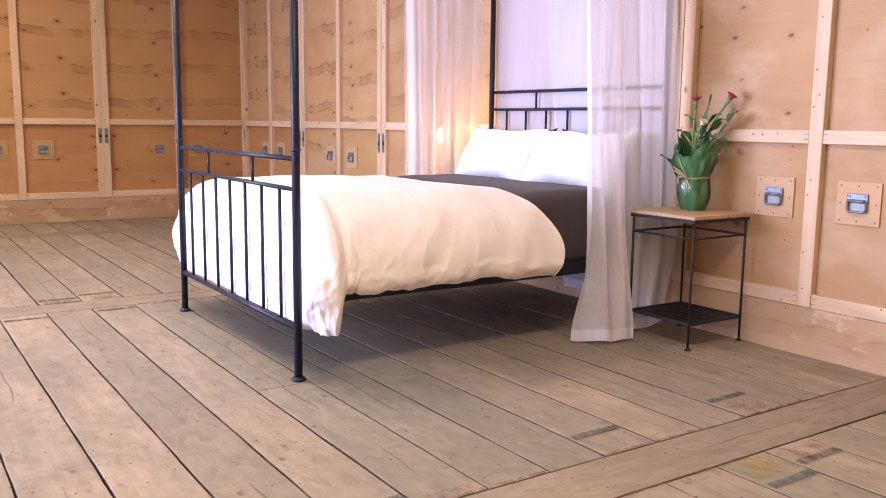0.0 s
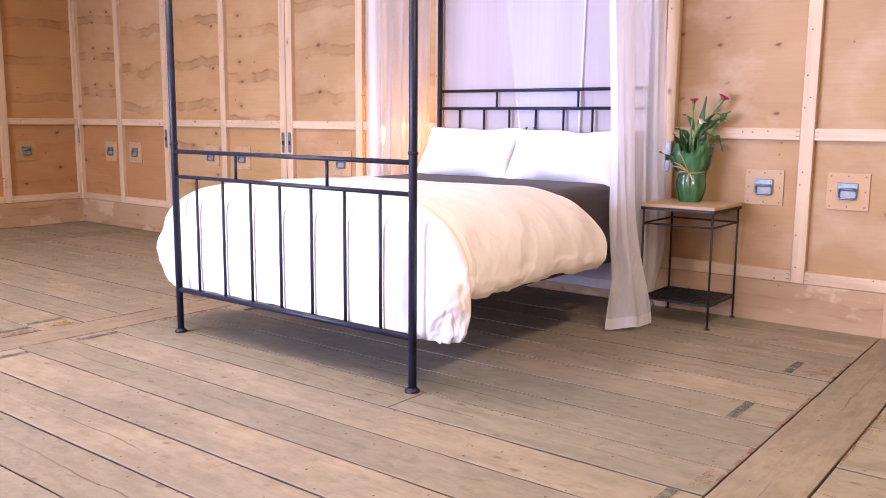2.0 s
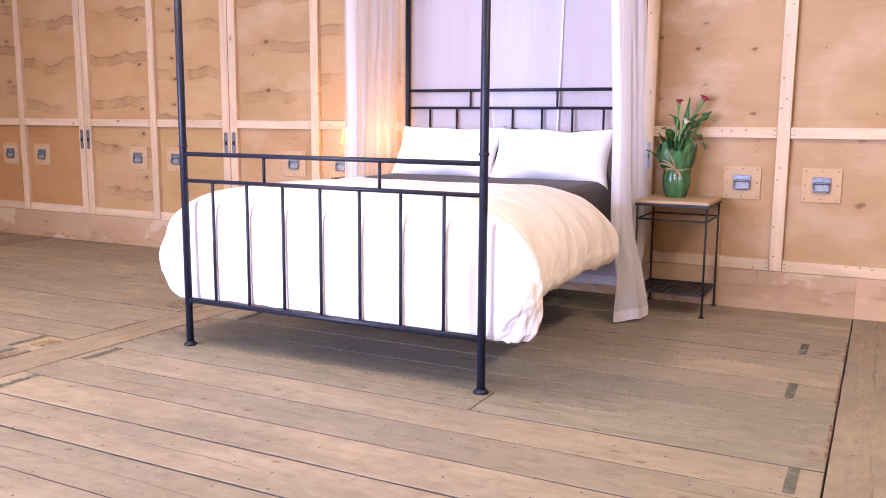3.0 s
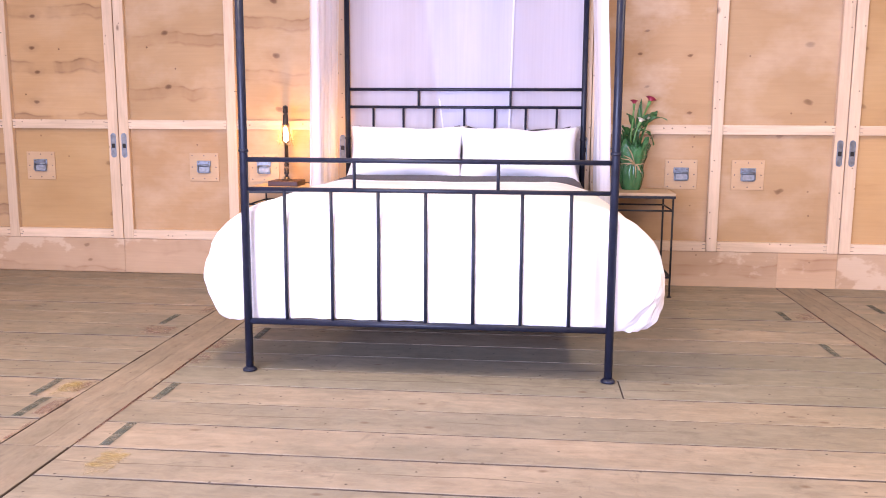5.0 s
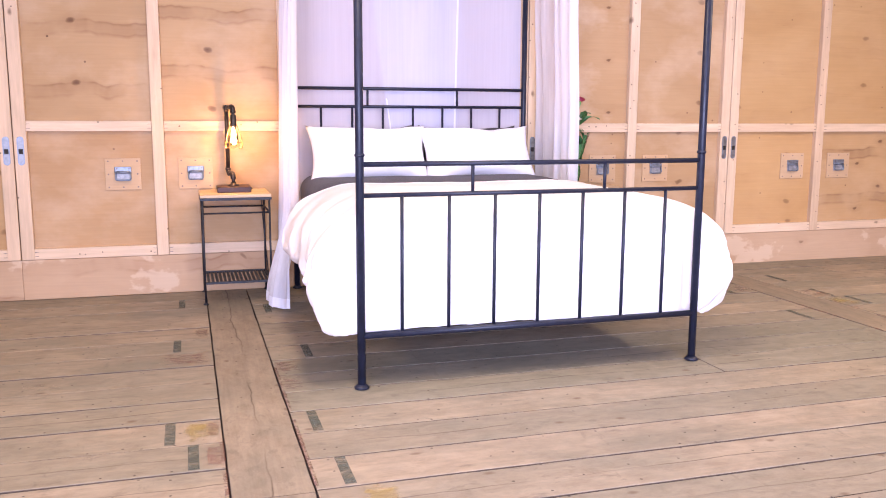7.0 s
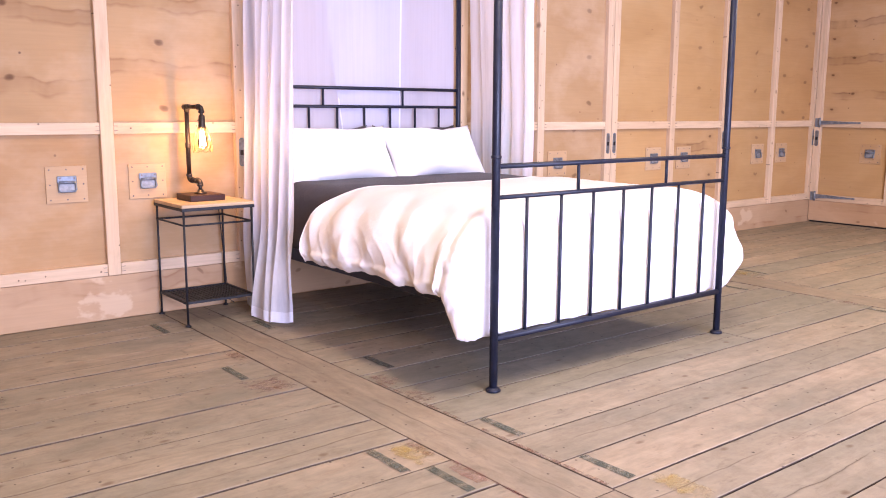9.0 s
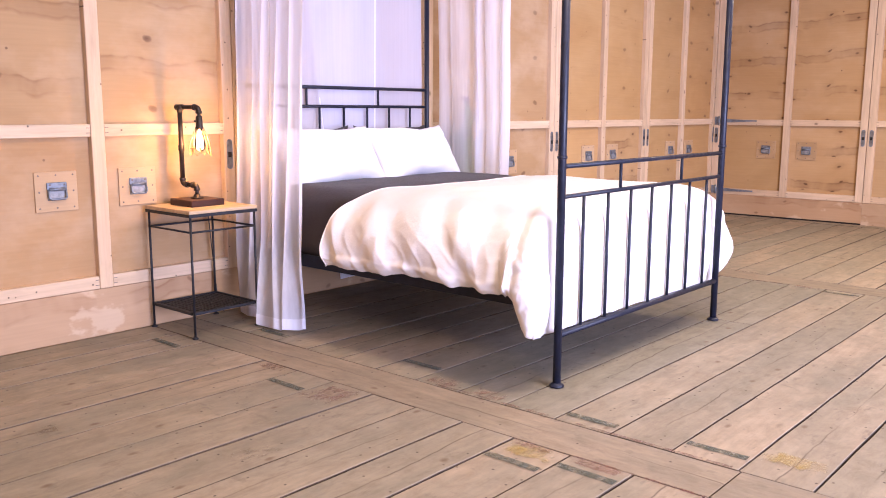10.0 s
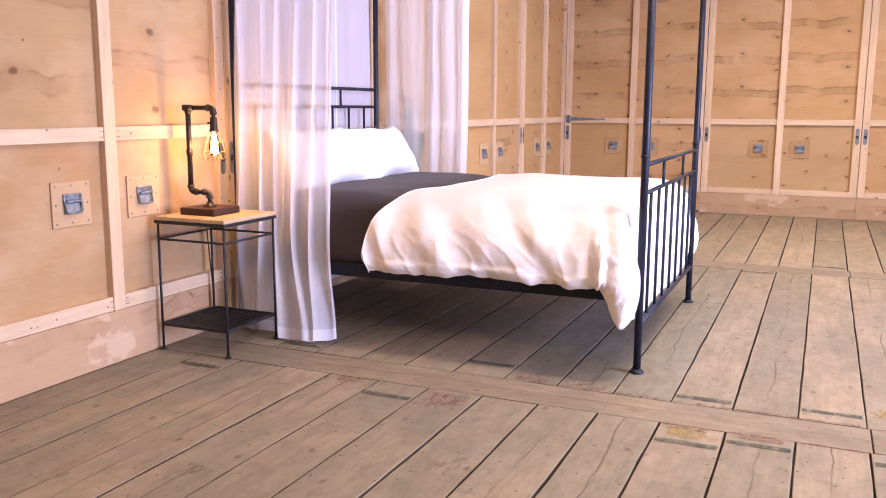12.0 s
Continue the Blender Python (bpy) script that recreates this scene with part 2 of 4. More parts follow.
IRON = metal_paint("satin_blue_black_iron", (0.012, 0.014, 0.026), 0.42, spec=0.3)
BLACK_IRON = metal_paint("black_painted_iron", (0.008, 0.008, 0.011), 0.55)
PIPE = metal_paint("dark_iron_pipe", (0.055, 0.042, 0.036), 0.42, 0.75)
STEEL = metal_paint("zinc_plated_steel", (0.20, 0.225, 0.26), 0.45, 0.6)
PAN = metal_paint("pale_steel_pan", (0.30, 0.30, 0.30), 0.55, 0.4)
PULL = metal_paint("grey_pull_recess", (0.22, 0.22, 0.22), 0.45, 0.7)
SCREW = metal_paint("dull_screw_steel", (0.16, 0.13, 0.11), 0.5, 0.6)
# near-black that paints the shade inside gaps and hollows
DARKGAP = metal_paint("recess_shade", (0.02, 0.016, 0.012), 0.9)
LAMP_BASE = board_wood("dark_stained_wood", [(0.055, 0.022, 0.016), (0.05, 0.02, 0.014)], 0.7, 0.2, 0.45, "x", 0.1)
BRASS = metal_paint("aged_brass_wire", (0.30, 0.19, 0.08), 0.35, 0.9)
SUBFLOOR = metal_paint("dark_subfloor", (0.05, 0.038, 0.028), 0.9)
JOINT = metal_paint("dirty_plank_edge", (0.085, 0.06, 0.042), 0.95)
# white chosen for the unseen ceiling so that it reflects fill light
ROOF = metal_paint("white_bounce_ceiling", (0.78, 0.76, 0.73), 0.8, 0.0, 0.04)


def cloth(name, colour, weave=900, rough=0.9, sheen=0.2, crease=0.25):
    m, n, l, b = mat(name, rough, 0, 0.15)
    vec, raw, rnd = coords(n, l, (1, 1, 1), 1.0)
    f = tex_noise(n, l, raw, 7, 5, 0.6)
    w = tex_noise(n, l, raw, weave, 2, 0.5)
    c = mix(n, l, ramp(n, l, f, [(0.3, grey(0)), (0.7, grey(1))]), tuple(v * 0.94 for v in colour), colour)
    l.new(c, b.inputs["Base Color"])
    b.inputs["Sheen Weight"].default_value = sheen
    fold = tex_noise(n, l, raw, 38, 4, 0.6, 0.6)
    crumple = tex_noise(n, l, raw, 11, 5, 0.55, 1.6)
    both = calc(n, l, "ADD", calc(n, l, "ADD", fold, calc(n, l, "MULTIPLY", crumple, 1.1)), calc(n, l, "MULTIPLY", w, 0.12))
    bump(n, l, b, both, crease, 0.006)
    return m


LINEN = cloth("white_washed_linen", (0.84, 0.79, 0.765), sheen=0.05, crease=0.22)
PILLOW_WHITE = cloth("white_cotton", (0.86, 0.84, 0.85), sheen=0.05, crease=0.22)
CHARCOAL = cloth("charcoal_linen", (0.066, 0.056, 0.060), sheen=0.08, crease=0.4)


def sheer(name, colour, alpha, streak):
    m, n, l, b = mat(name, 0.9, 0, 0.1)
    vec, raw, rnd = coords(n, l, (1, 1, 1), 1.0)
    f = tex_noise(n, l, scaled(n, l, raw, (30, 30, 0.7)), 2.2, 3, 0.5)
    w = tex_noise(n, l, raw, 700, 1, 0.5)
    b.inputs["Base Color"].default_value = (*colour, 1)
    tr, tp = n.new("ShaderNodeBsdfTranslucent"), n.new("ShaderNodeBsdfTransparent")
    tr.inputs[0].default_value = (*colour, 1)
    m1, m2 = n.new("ShaderNodeMixShader"), n.new("ShaderNodeMixShader")
    m1.inputs[0].default_value = 0.45
    l.new(b.outputs[0], m1.inputs[1]), l.new(tr.outputs[0], m1.inputs[2])
    fac = ramp(n, l, calc(n, l, "ADD", calc(n, l, "MULTIPLY", f, 0.8), calc(n, l, "MULTIPLY", w, 0.2)),
               [(0.3, grey(alpha - streak)), (0.7, grey(min(1, alpha + streak)))])
    l.new(fac, m2.inputs[0]), l.new(tp.outputs[0], m2.inputs[1]), l.new(m1.outputs[0], m2.inputs[2])
    l.new(m2.outputs[0], n["Material Output"].inputs[0])
    return m


SHEER = sheer("white_sheer_voile", (0.92, 0.91, 0.96), 0.74, 0.05)
# white voile too, with lavender daylight and its dimness put into the colour
SHEER_BACK_COOL = sheer("daylight_tinted_back_voile", (0.82, 0.81, 0.92), 0.74, 0.025)
SHEER_THIN = sheer("thin_white_sheer_voile", (0.92, 0.91, 0.96), 0.62, 0.05)
HEM = sheer("doubled_voile_hem", (0.92, 0.91, 0.96), 0.92, 0.05)


def leafy(name, a, c2, rough=0.4):
    m, n, l, b = mat(name, rough, 0, 0.5)
    vec, raw, rnd = coords(n, l, (1, 1, 1), 3.0)
    f = tex_noise(n, l, scaled(n, l, raw, (14, 14, 5)), 1.5, 4, 0.6)
    l.new(mix(n, l, ramp(n, l, f, [(0.35, grey(0)), (0.65, grey(1))]), a, c2), b.inputs["Base Color"])
    bump(n, l, b, f, 0.2, 0.002)
    return m


LEAF = leafy("glossy_lily_leaf", (0.022, 0.075, 0.02), (0.055, 0.15, 0.04))
STEM = leafy("lily_stem", (0.10, 0.24, 0.06), (0.16, 0.32, 0.1))
WRAP = leafy("green_paper_wrap", (0.035, 0.13, 0.045), (0.085, 0.24, 0.09), 0.22)
RAFFIA = leafy("raffia", (0.48, 0.33, 0.18), (0.6, 0.43, 0.26), 0.8)
FLOWER = leafy("crimson_lily", (0.20, 0.012, 0.03), (0.34, 0.03, 0.06), 0.5)
BUD = leafy("cream_lily_bud", (0.62, 0.55, 0.36), (0.8, 0.72, 0.55), 0.5)


def clear(name, rough=0.02):
    m, n, l, b = mat(name, rough, 0, 0.5)
    tp, gl, mx, fr = (n.new(k) for k in ("ShaderNodeBsdfTransparent", "ShaderNodeBsdfGlossy", "ShaderNodeMixShader", "ShaderNodeFresnel"))
    gl.inputs["Roughness"].default_value = rough
    fr.inputs[0].default_value = 1.45
    l.new(fr.outputs[0], mx.inputs[0]), l.new(tp.outputs[0], mx.inputs[1]), l.new(gl.outputs[0], mx.inputs[2])
    l.new(mx.outputs[0], n["Material Output"].inputs[0])
    return m


FILM = clear("clear_cellophane", 0.08)
GLASS = clear("clear_bulb_glass")


def glow(name, colour, strength):
    m, n, l, b = mat(name)
    b.inputs["Emission Color"].default_value, b.inputs["Emission Strength"].default_value = (*colour, 1), strength
    b.inputs["Base Color"].default_value = (*colour, 1)
    return m


FILAMENT = glow("glowing_filament", (1.0, 0.55, 0.18), 75)


def worn_paint(name, colour, cover, fade=0.0):
    """Old paint that has mostly worn away; fade: how far it thins out towards its borders."""
    m, n, l, b = mat(name, 0.8, 0, 0.2)
    vec, raw, rnd = coords(n, l, (1, 1, 1), 5.0)
    b.inputs["Base Color"].default_value = (*colour, 1)
    f = tex_noise(n, l, scaled(n, l, raw, (12, 7, 1)), 2.0, 7, 0.75)
    if fade:
        tc, sp = n.new("ShaderNodeTexCoord"), n.new("ShaderNodeSeparateXYZ")
        l.new(tc.outputs["Generated"], sp.inputs[0])
        inner = 1.0
        for k in (0, 1):
            rim = calc(n, l, "MULTIPLY", sp.outputs[k], calc(n, l, "SUBTRACT", 1.0, sp.outputs[k]))
            inner = calc(n, l, "MULTIPLY", inner, calc(n, l, "MINIMUM", calc(n, l, "MULTIPLY", rim, 6.0), 1.0))
        f = calc(n, l, "SUBTRACT", f, calc(n, l, "MULTIPLY", calc(n, l, "SUBTRACT", 1.0, inner), fade))
    tp, mx = n.new("ShaderNodeBsdfTransparent"), n.new("ShaderNodeMixShader")
    l.new(ramp(n, l, f, [(0.62 - cover * 0.4, grey(0.0)), (0.84 - cover * 0.3, grey(cover))]), mx.inputs[0])
    l.new(tp.outputs[0], mx.inputs[1]), l.new(b.outputs[0], mx.inputs[2])
    l.new(mx.outputs[0], n["Material Output"].inputs[0])
    return m


MARK_GREY = worn_paint("worn_grey_green_stripe", (0.12, 0.13, 0.105), 0.7)
MARK_YELLOW = worn_paint("worn_yellow_paint", (0.44, 0.315, 0.11), 0.54, 0.2)
MARK_RED = worn_paint("worn_red_paint", (0.31, 0.14, 0.105), 0.44, 0.18)
MARK_STAIN = worn_paint("brown_floor_stain", (0.17, 0.10, 0.065), 0.34, 0.25)
MARK_EDGE = worn_paint("red_edge_paint", (0.26, 0.095, 0.07), 0.5)


# ---- mesh helpers ----
def mesh(bm, name, mats, smooth=False):
    me = bpy.data.meshes.new(name)
    bm.to_mesh(me)
    bm.free()
    for m in (mats if isinstance(mats, (list, tuple)) else [mats]):
        me.materials.append(m)
    if smooth:
        me.polygons.foreach_set("use_smooth", [True] * len(me.polygons))
    return me


def part(name, bm, material, parent=None, label="", smooth=False):
    me = bm if isinstance(bm, bpy.types.Mesh) else mesh(bm, name, material, smooth)
    o = new(name, me)
    o.parent = parent
    return tagged(o, label)


def thing(name, m, label, category, group="", kind=""):
    o = new(name)
    o.empty_display_size = 0.1
    o.matrix_world = m
    return tagged(o, label, category, group, kind)


def box(x0, y0, z0, x1, y1, z1, bevel=0.0, seg=1, bm=None, mi=0):
    """A box, with its edges bevelled, joined to bm where one is given."""
    b = bmesh.new()
    bmesh.ops.create_cube(b, size=1.0, matrix=Matrix.LocRotScale(((x0 + x1) / 2, (y0 + y1) / 2, (z0 + z1) / 2), None, (x1 - x0, y1 - y0, z1 - z0)))
    if bevel:
        bmesh.ops.bevel(b, geom=b.edges[:], offset=bevel, segments=seg, affect="EDGES", profile=0.5)
    return join(bm, b, mi)


def join(bm, b, mi=0, m=None):
    if m is not None:
        bmesh.ops.transform(b, matrix=m, verts=b.verts[:])
    for f in b.faces:
        f.material_index = mi
    if bm is None:
        return b
    t = bpy.data.meshes.new("t")
    b.to_mesh(t)
    b.free()
    bm.from_mesh(t)
    bpy.data.meshes.remove(t)
    return bm


def tube(points, radius, seg=12, bm=None, mi=0, cap=True):
    """A round bar along points; radius is one number or one per point."""
    b = bmesh.new()
    pts = [Vector(p) for p in points]
    rs = radius if isinstance(radius, (list, tuple)) else [radius] * len(pts)
    rings, up = [], None
    for i, p in enumerate(pts):
        d = (pts[min(i + 1, len(pts) - 1)] - pts[max(i - 1, 0)]).normalized()
        if up is None:
            up = Vector((0, 0, 1)) if abs(d.z) < 0.9 else Vector((1, 0, 0))
        side = d.cross(up).normalized()
        up = side.cross(d).normalized()
        rings.append([b.verts.new(p + rs[i] * (math.cos(2 * math.pi * k / seg) * side + math.sin(2 * math.pi * k / seg) * up)) for k in range(seg)])
    for a, c in zip(rings, rings[1:]):
        for k in range(seg):
            f = b.faces.new((a[k], a[(k + 1) % seg], c[(k + 1) % seg], c[k]))
            f.smooth = True
    if cap:
        b.faces.new(rings[0][::-1]), b.faces.new(rings[-1])
    bmesh.ops.recalc_face_normals(b, faces=b.faces[:])
    for f in b.faces:
        f.material_index = mi
    if bm is None:
        return b
    return join(bm, b, mi)


def lathe(profile, seg=24, bm=None, mi=0, at=(0, 0, 0)):
    """A turned form from (radius, height) pairs round the upright axis."""
    b = bmesh.new()
    rings = [[b.verts.new((at[0] + r * math.cos(2 * math.pi * k / seg), at[1] + r * math.sin(2 * math.pi * k / seg), at[2] + z)) for k in range(seg)] for r, z in profile]
    for a, c in zip(rings, rings[1:]):
        for k in range(seg):
            b.faces.new((a[k], a[(k + 1) % seg], c[(k + 1) % seg], c[k])).smooth = True
    b.faces.new(rings[0][::-1]), b.faces.new(rings[-1])
    bmesh.ops.recalc_face_normals(b, faces=b.faces[:])
    return join(bm, b, mi) if bm else join(None, b, mi)


def sheet(nu, nv, fn, bm=None, mi=0):
    """A grid of nu x nv cells shaped by fn(u, v) with u and v from 0 to 1."""
    b = bmesh.new()
    g = [[b.verts.new(fn(i / nu, j / nv)) for j in range(nv + 1)] for i in range(nu + 1)]
    for i in range(nu):
        for j in range(nv):
            b.faces.new((g[i][j], g[i + 1][j], g[i + 1][j + 1], g[i][j + 1])).smooth = True
    return join(bm, b, mi)


def fbm(x, y, z, octaves=3):
    return sum(noise.noise((x * 2 ** k, y * 2 ** k, z * 2 ** k + 7.3 * k)) / 2 ** k for k in range(octaves))


def step(a, b, x):
    t = min(1, max(0, (x - a) / (b - a)))
    return t * t * (3 - 2 * t)


# ---- structure ----
HEAD, LEFT, RIGHT, BACK = 2.255, 5.69, -5.74, -5.92   # inner faces of the wall panels
PW = 1.635                                            # width of a panel
DEEP = 0.036                                          # how far battens stand proud


def plain(name, bm, material, label, category):
    return tagged(new(name, mesh(bm, name, material)), label, category, kind="structure")


plain("wall_head", box(HEAD + 0.024, RIGHT - 0.2, -0.1, HEAD + 0.14, LEFT + 0.2, CEIL), PLY_PLAIN, "outer timber wall behind the plywood panels", "wall")
plain("wall_left", box(BACK, LEFT + 0.024, -0.1, HEAD + 0.02, LEFT + 0.14, CEIL), PLY_PLAIN, "outer timber wall behind the plywood panels", "wall")
plain("wall_right", box(BACK, RIGHT - 0.14, -0.1, HEAD + 0.02, RIGHT - 0.024, CEIL), PLY_PLAIN, "outer timber wall behind the plywood panels", "wall")
bw = box(BACK - 0.12, RIGHT - 0.14, -0.1, BACK, -0.6, CEIL)
box(BACK - 0.12, 4.0, -0.1, BACK, LEFT + 0.14, CEIL, bm=bw)
box(BACK - 0.12, -0.6, 3.1, BACK, 4.0, CEIL, bm=bw)
plain("wall_back", bw, PLY_PLAIN, "plywood wall with a wide open doorway", "wall")
# ceiling out of view, added as a pale reflector over the room
plain("ceiling", box(BACK - 0.12, RIGHT - 0.2, CEIL, HEAD + 0.14, LEFT + 0.2, CEIL + 0.1), ROOF, "unseen ceiling, kept white to bounce fill light down", "ceiling")
FLOOR = plain("floor", box(BACK - 0.5, RIGHT - 0.2, -0.09, HEAD + 0.1, LEFT + 0.2, -0.034), SUBFLOOR, "floor of broad worn softwood planks with open joints", "floor")

# housings added out of view to go with the warm fill lamps
for lx, ly, watts in WARM_FILLS:
    rl = thing("fill_light_housing", pose(lx, ly, CEIL), "unseen slim housing added above a warm fill light", "ceiling light", "strip lights under the ceiling")
    part("housing", box(-0.62, -0.17, -0.06, 0.62, 0.17, 0, 0.008), STEEL, rl)

# wall panels: plywood sheets in a frame of pine battens
_cache = {}


def shared(key, make, material, smooth=False):
    if key not in _cache:
        _cache[key] = mesh(make(), key, material, smooth)
    return _cache[key]


HS = PW / 2
RAIL_Z0, RAIL_Z1, LOW0, LOW1, TOP = 1.02, 1.083, 0.246, 0.312, 2.95
ST = 0.072     # width of an edge batten
MID = 0.07


def handle_bm():
    b = box(-0.05, -0.010, 0.006, 0.05, -0.0005, 0.046, 0.004, 2)
    box(-0.046, -0.004, -0.042, 0.046, -0.0005, 0.012, 0.002, bm=b, mi=1)
    tube([(-0.043, -0.010, 0.012), (-0.043, -0.017, -0.028), (-0.034, -0.019, -0.036), (0.034, -0.019, -0.036), (0.043, -0.017, -0.028), (0.043, -0.010, 0.012)], 0.0055, 8, b)
    tube([(-0.04, -0.012, 0.012), (0.04, -0.012, 0.012)], 0.008, 8, b)
    for sx in (-0.036, 0.036):
        tube([(sx, -0.0095, 0.034), (sx, -0.0125, 0.034)], 0.005, 8, b, 2)
    return b


def plate_bm():
    b = box(-0.105, -0.009, -0.098, 0.105, 0, 0.098, 0.0015)
    for sx in (-0.085, 0, 0.085):
        for sz in (-0.08, 0, 0.08):
            if sx or sz:
                tube([(sx, -0.0085, sz), (sx, -0.0096, sz)], 0.0048, 7, b, 1)
    return b


def slot_bm():
    """A long metal finger pull let into a batten."""
    b = bmesh.new()
    for k, (w, h, d, mi) in enumerate(((0.019, 0.085, 0.0025, 0), (0.013, 0.076, 0.0030, 2))):
        pts = [(w * math.cos(a) , (h - w) * (1 if math.sin(a) > 0 else -1) + w * math.sin(a)) for a in [2 * math.pi * (i + 0.5) / 20 for i in range(20)]]
        f0 = [b.verts.new((x, 0.004, z)) for x, z in pts]
        f1 = [b.verts.new((x, -d, z)) for x, z in pts]
        faces = [b.faces.new(f1[::-1])] + [b.faces.new((f0[i], f0[(i + 1) % 20], f1[(i + 1) % 20], f1[i])) for i in range(20)]
        for f in faces:
            f.material_index = mi
    bmesh.ops.recalc_face_normals(b, faces=b.faces[:])
    # solid dark block painted as the shaded hollow of the pull
    return box(-0.012, -0.0036, -0.018, 0.012, 0.0, 0.012, bm=b, mi=1)


def rail_bm(w, hh):
    """A level batten with two staples driven into each end."""
    b = box(-w / 2 + 0.0015, -DEEP + 0.003, 0, w / 2 - 0.0015, 0.018, hh, 0.0025)
    for s in (-1, 1):
        for z in (0.3, 0.7):
            box(s * (w / 2 - 0.014) - 0.010, -DEEP + 0.0022, hh * z - 0.0015, s * (w / 2 - 0.014) + 0.010, -DEEP + 0.004, hh * z + 0.0015, bm=b, mi=1)
    return b


def wall_panel(m, upper, lower, door=False, plates=True, name="wall_panel", joint=0.0, plate=None):
    """Origin at the middle of its foot, front towards local -y, panel face at y = 0."""
    p = thing(name, m, "hinged plywood door panel framed in pine battens" if door else "plywood wall panel framed in pale pine battens", "door" if door else "wall panel", "plywood wall panels", "structure")
    g = 0.003
    half = HS - ST - MID / 2
    pair = lambda v: v if isinstance(v, tuple) else (v, v)
    uppers, lowers = pair(upper), pair(lower)
    for s in (-1, 1):
        cx = s * (MID / 2 + half / 2)
        upper, lower = uppers[s > 0], lowers[s > 0]
        up = part("plywood_sheet", shared("upper_sheet" + upper.name, lambda: box(-half / 2 + 0.001, 0, 0, half / 2 - 0.001, 0.018, TOP - RAIL_Z1 - 0.06), upper), None, p)
        up.location = (cx, 0, RAIL_Z1)
        lo = part("plywood_sheet", shared("lower_sheet" + lower.name, lambda: box(-half / 2 + 0.001, 0, 0, half / 2 - 0.001, 0.018, RAIL_Z0 - LOW1), lower), None, p)
        lo.location = (cx, 0, LOW1)
        ed = part("edge_batten", shared("edge_batten", lambda: box(-ST / 2, -DEEP, 0, ST / 2, 0.018, TOP - LOW0, 0.0025), BATTEN), None, p)
        ed.location = (s * (HS - ST / 2 - g), 0, LOW0)
        for nm, z, hh in (("rail_batten", RAIL_Z0, RAIL_Z1 - RAIL_Z0), ("bottom_batten", LOW0, LOW1 - LOW0)):
            rb = part(nm, shared(nm, lambda: rail_bm(half, hh), [BATTEN_X, SCREW]), None, p)
            rb.location = (cx, 0, z)
        if plates:
            hp = part("handle_plate", shared("handle_plate" + (plate or PLATE_PLY).name, plate_bm, [plate or PLATE_PLY, SCREW]), None, p, "square plywood plate with eight screws")
            hp.location = (s * 0.216, 0, 0.757)
            part("handle", shared("handle", handle_bm, [STEEL, PAN, SCREW], False), None, hp, "zinc-plated fold-down chest handle").location = (0, -0.009, 0)
        sl = part("finger_pull", shared("finger_pull", slot_bm, [STEEL, DARKGAP, PULL]), None, p, "long recessed metal finger pull")
        sl.location = (s * (HS - ST / 2 - g), -DEEP, 0.905)
    mid = part("middle_batten", shared("middle_batten", lambda: box(-MID / 2, -DEEP, 0, MID / 2, 0.018, TOP - LOW0, 0.0025), BATTEN), None, p)
    mid.location = (0, 0, LOW0)
    lift = 0.03 if door else 0.0
    ends = [-HS + 0.0005, joint, HS - 0.0005] if joint else [-HS + 0.0005, HS - 0.0005]
    for a, c in zip(ends, ends[1:]):
        part("kickboard", shared("kickboard%d%.2f%.2f" % (door, a, c), lambda: box(a, -DEEP + 0.006, lift, c, 0.018, LOW0 - 0.002, 0.0015), PLY_BASE), None, p, "plywood kickboard with pale blotches")
    if door:
        # solid dark strip in place of the shade below the door
        part("threshold", box(-HS + 0.004, -0.006, 0, HS - 0.004, 0.017, 0.029), DARKGAP, p, "dark strip that paints the shade in the gap under the door")
    tp = part("top_batten", shared("top_batten", lambda: box(-HS + ST + 0.005, -DEEP + 0.002, TOP - 0.06, HS - ST - 0.005, 0.018, TOP, 0.0025), BATTEN_X), None, p)
    return p


MIDY = -0.022
for i in range(7):
    y = MIDY + (3 - i) * PW
    upper = (PLY_KNOTTY, PLY_KNOTTY, PLY_BUFF, PLY_BUFF, (PLY_CLOUDY, PLY_PALE), PLY_PLAIN, PLY_PLAIN)[i]
    lower = (PLY_RUST, (PLY_KNOTTY, PLY_PLAIN), PLY_PALE, PLY_PALE, PLY_PALE, (PLY_PLAIN, PLY_KNOTTY), PLY_PLAIN)[i]
    wall_panel(pose(HEAD, y, -0.012 if i > 3 else 0.0, 0, 0, -90), upper, lower, joint=0.435 if i == 4 else 0)
for i in range(5):
    wall_panel(pose(1.453 - i * 1.62, LEFT, 0, 0, 0, 0), PLY_RUST_KNOTTY, PLY_RUST, plate=PLY_PLAIN)
    wall_panel(pose(1.40 - i * PW, RIGHT, -0.018, 0, 0, 180), PLY_KNOTTY, (PLY_PLAIN, PLY_KNOTTY) if i == 0 else PLY_SPOTTED, door=(i == 0), name="door_panel" if i == 0 else "wall_panel", plate=PLY_PALE)


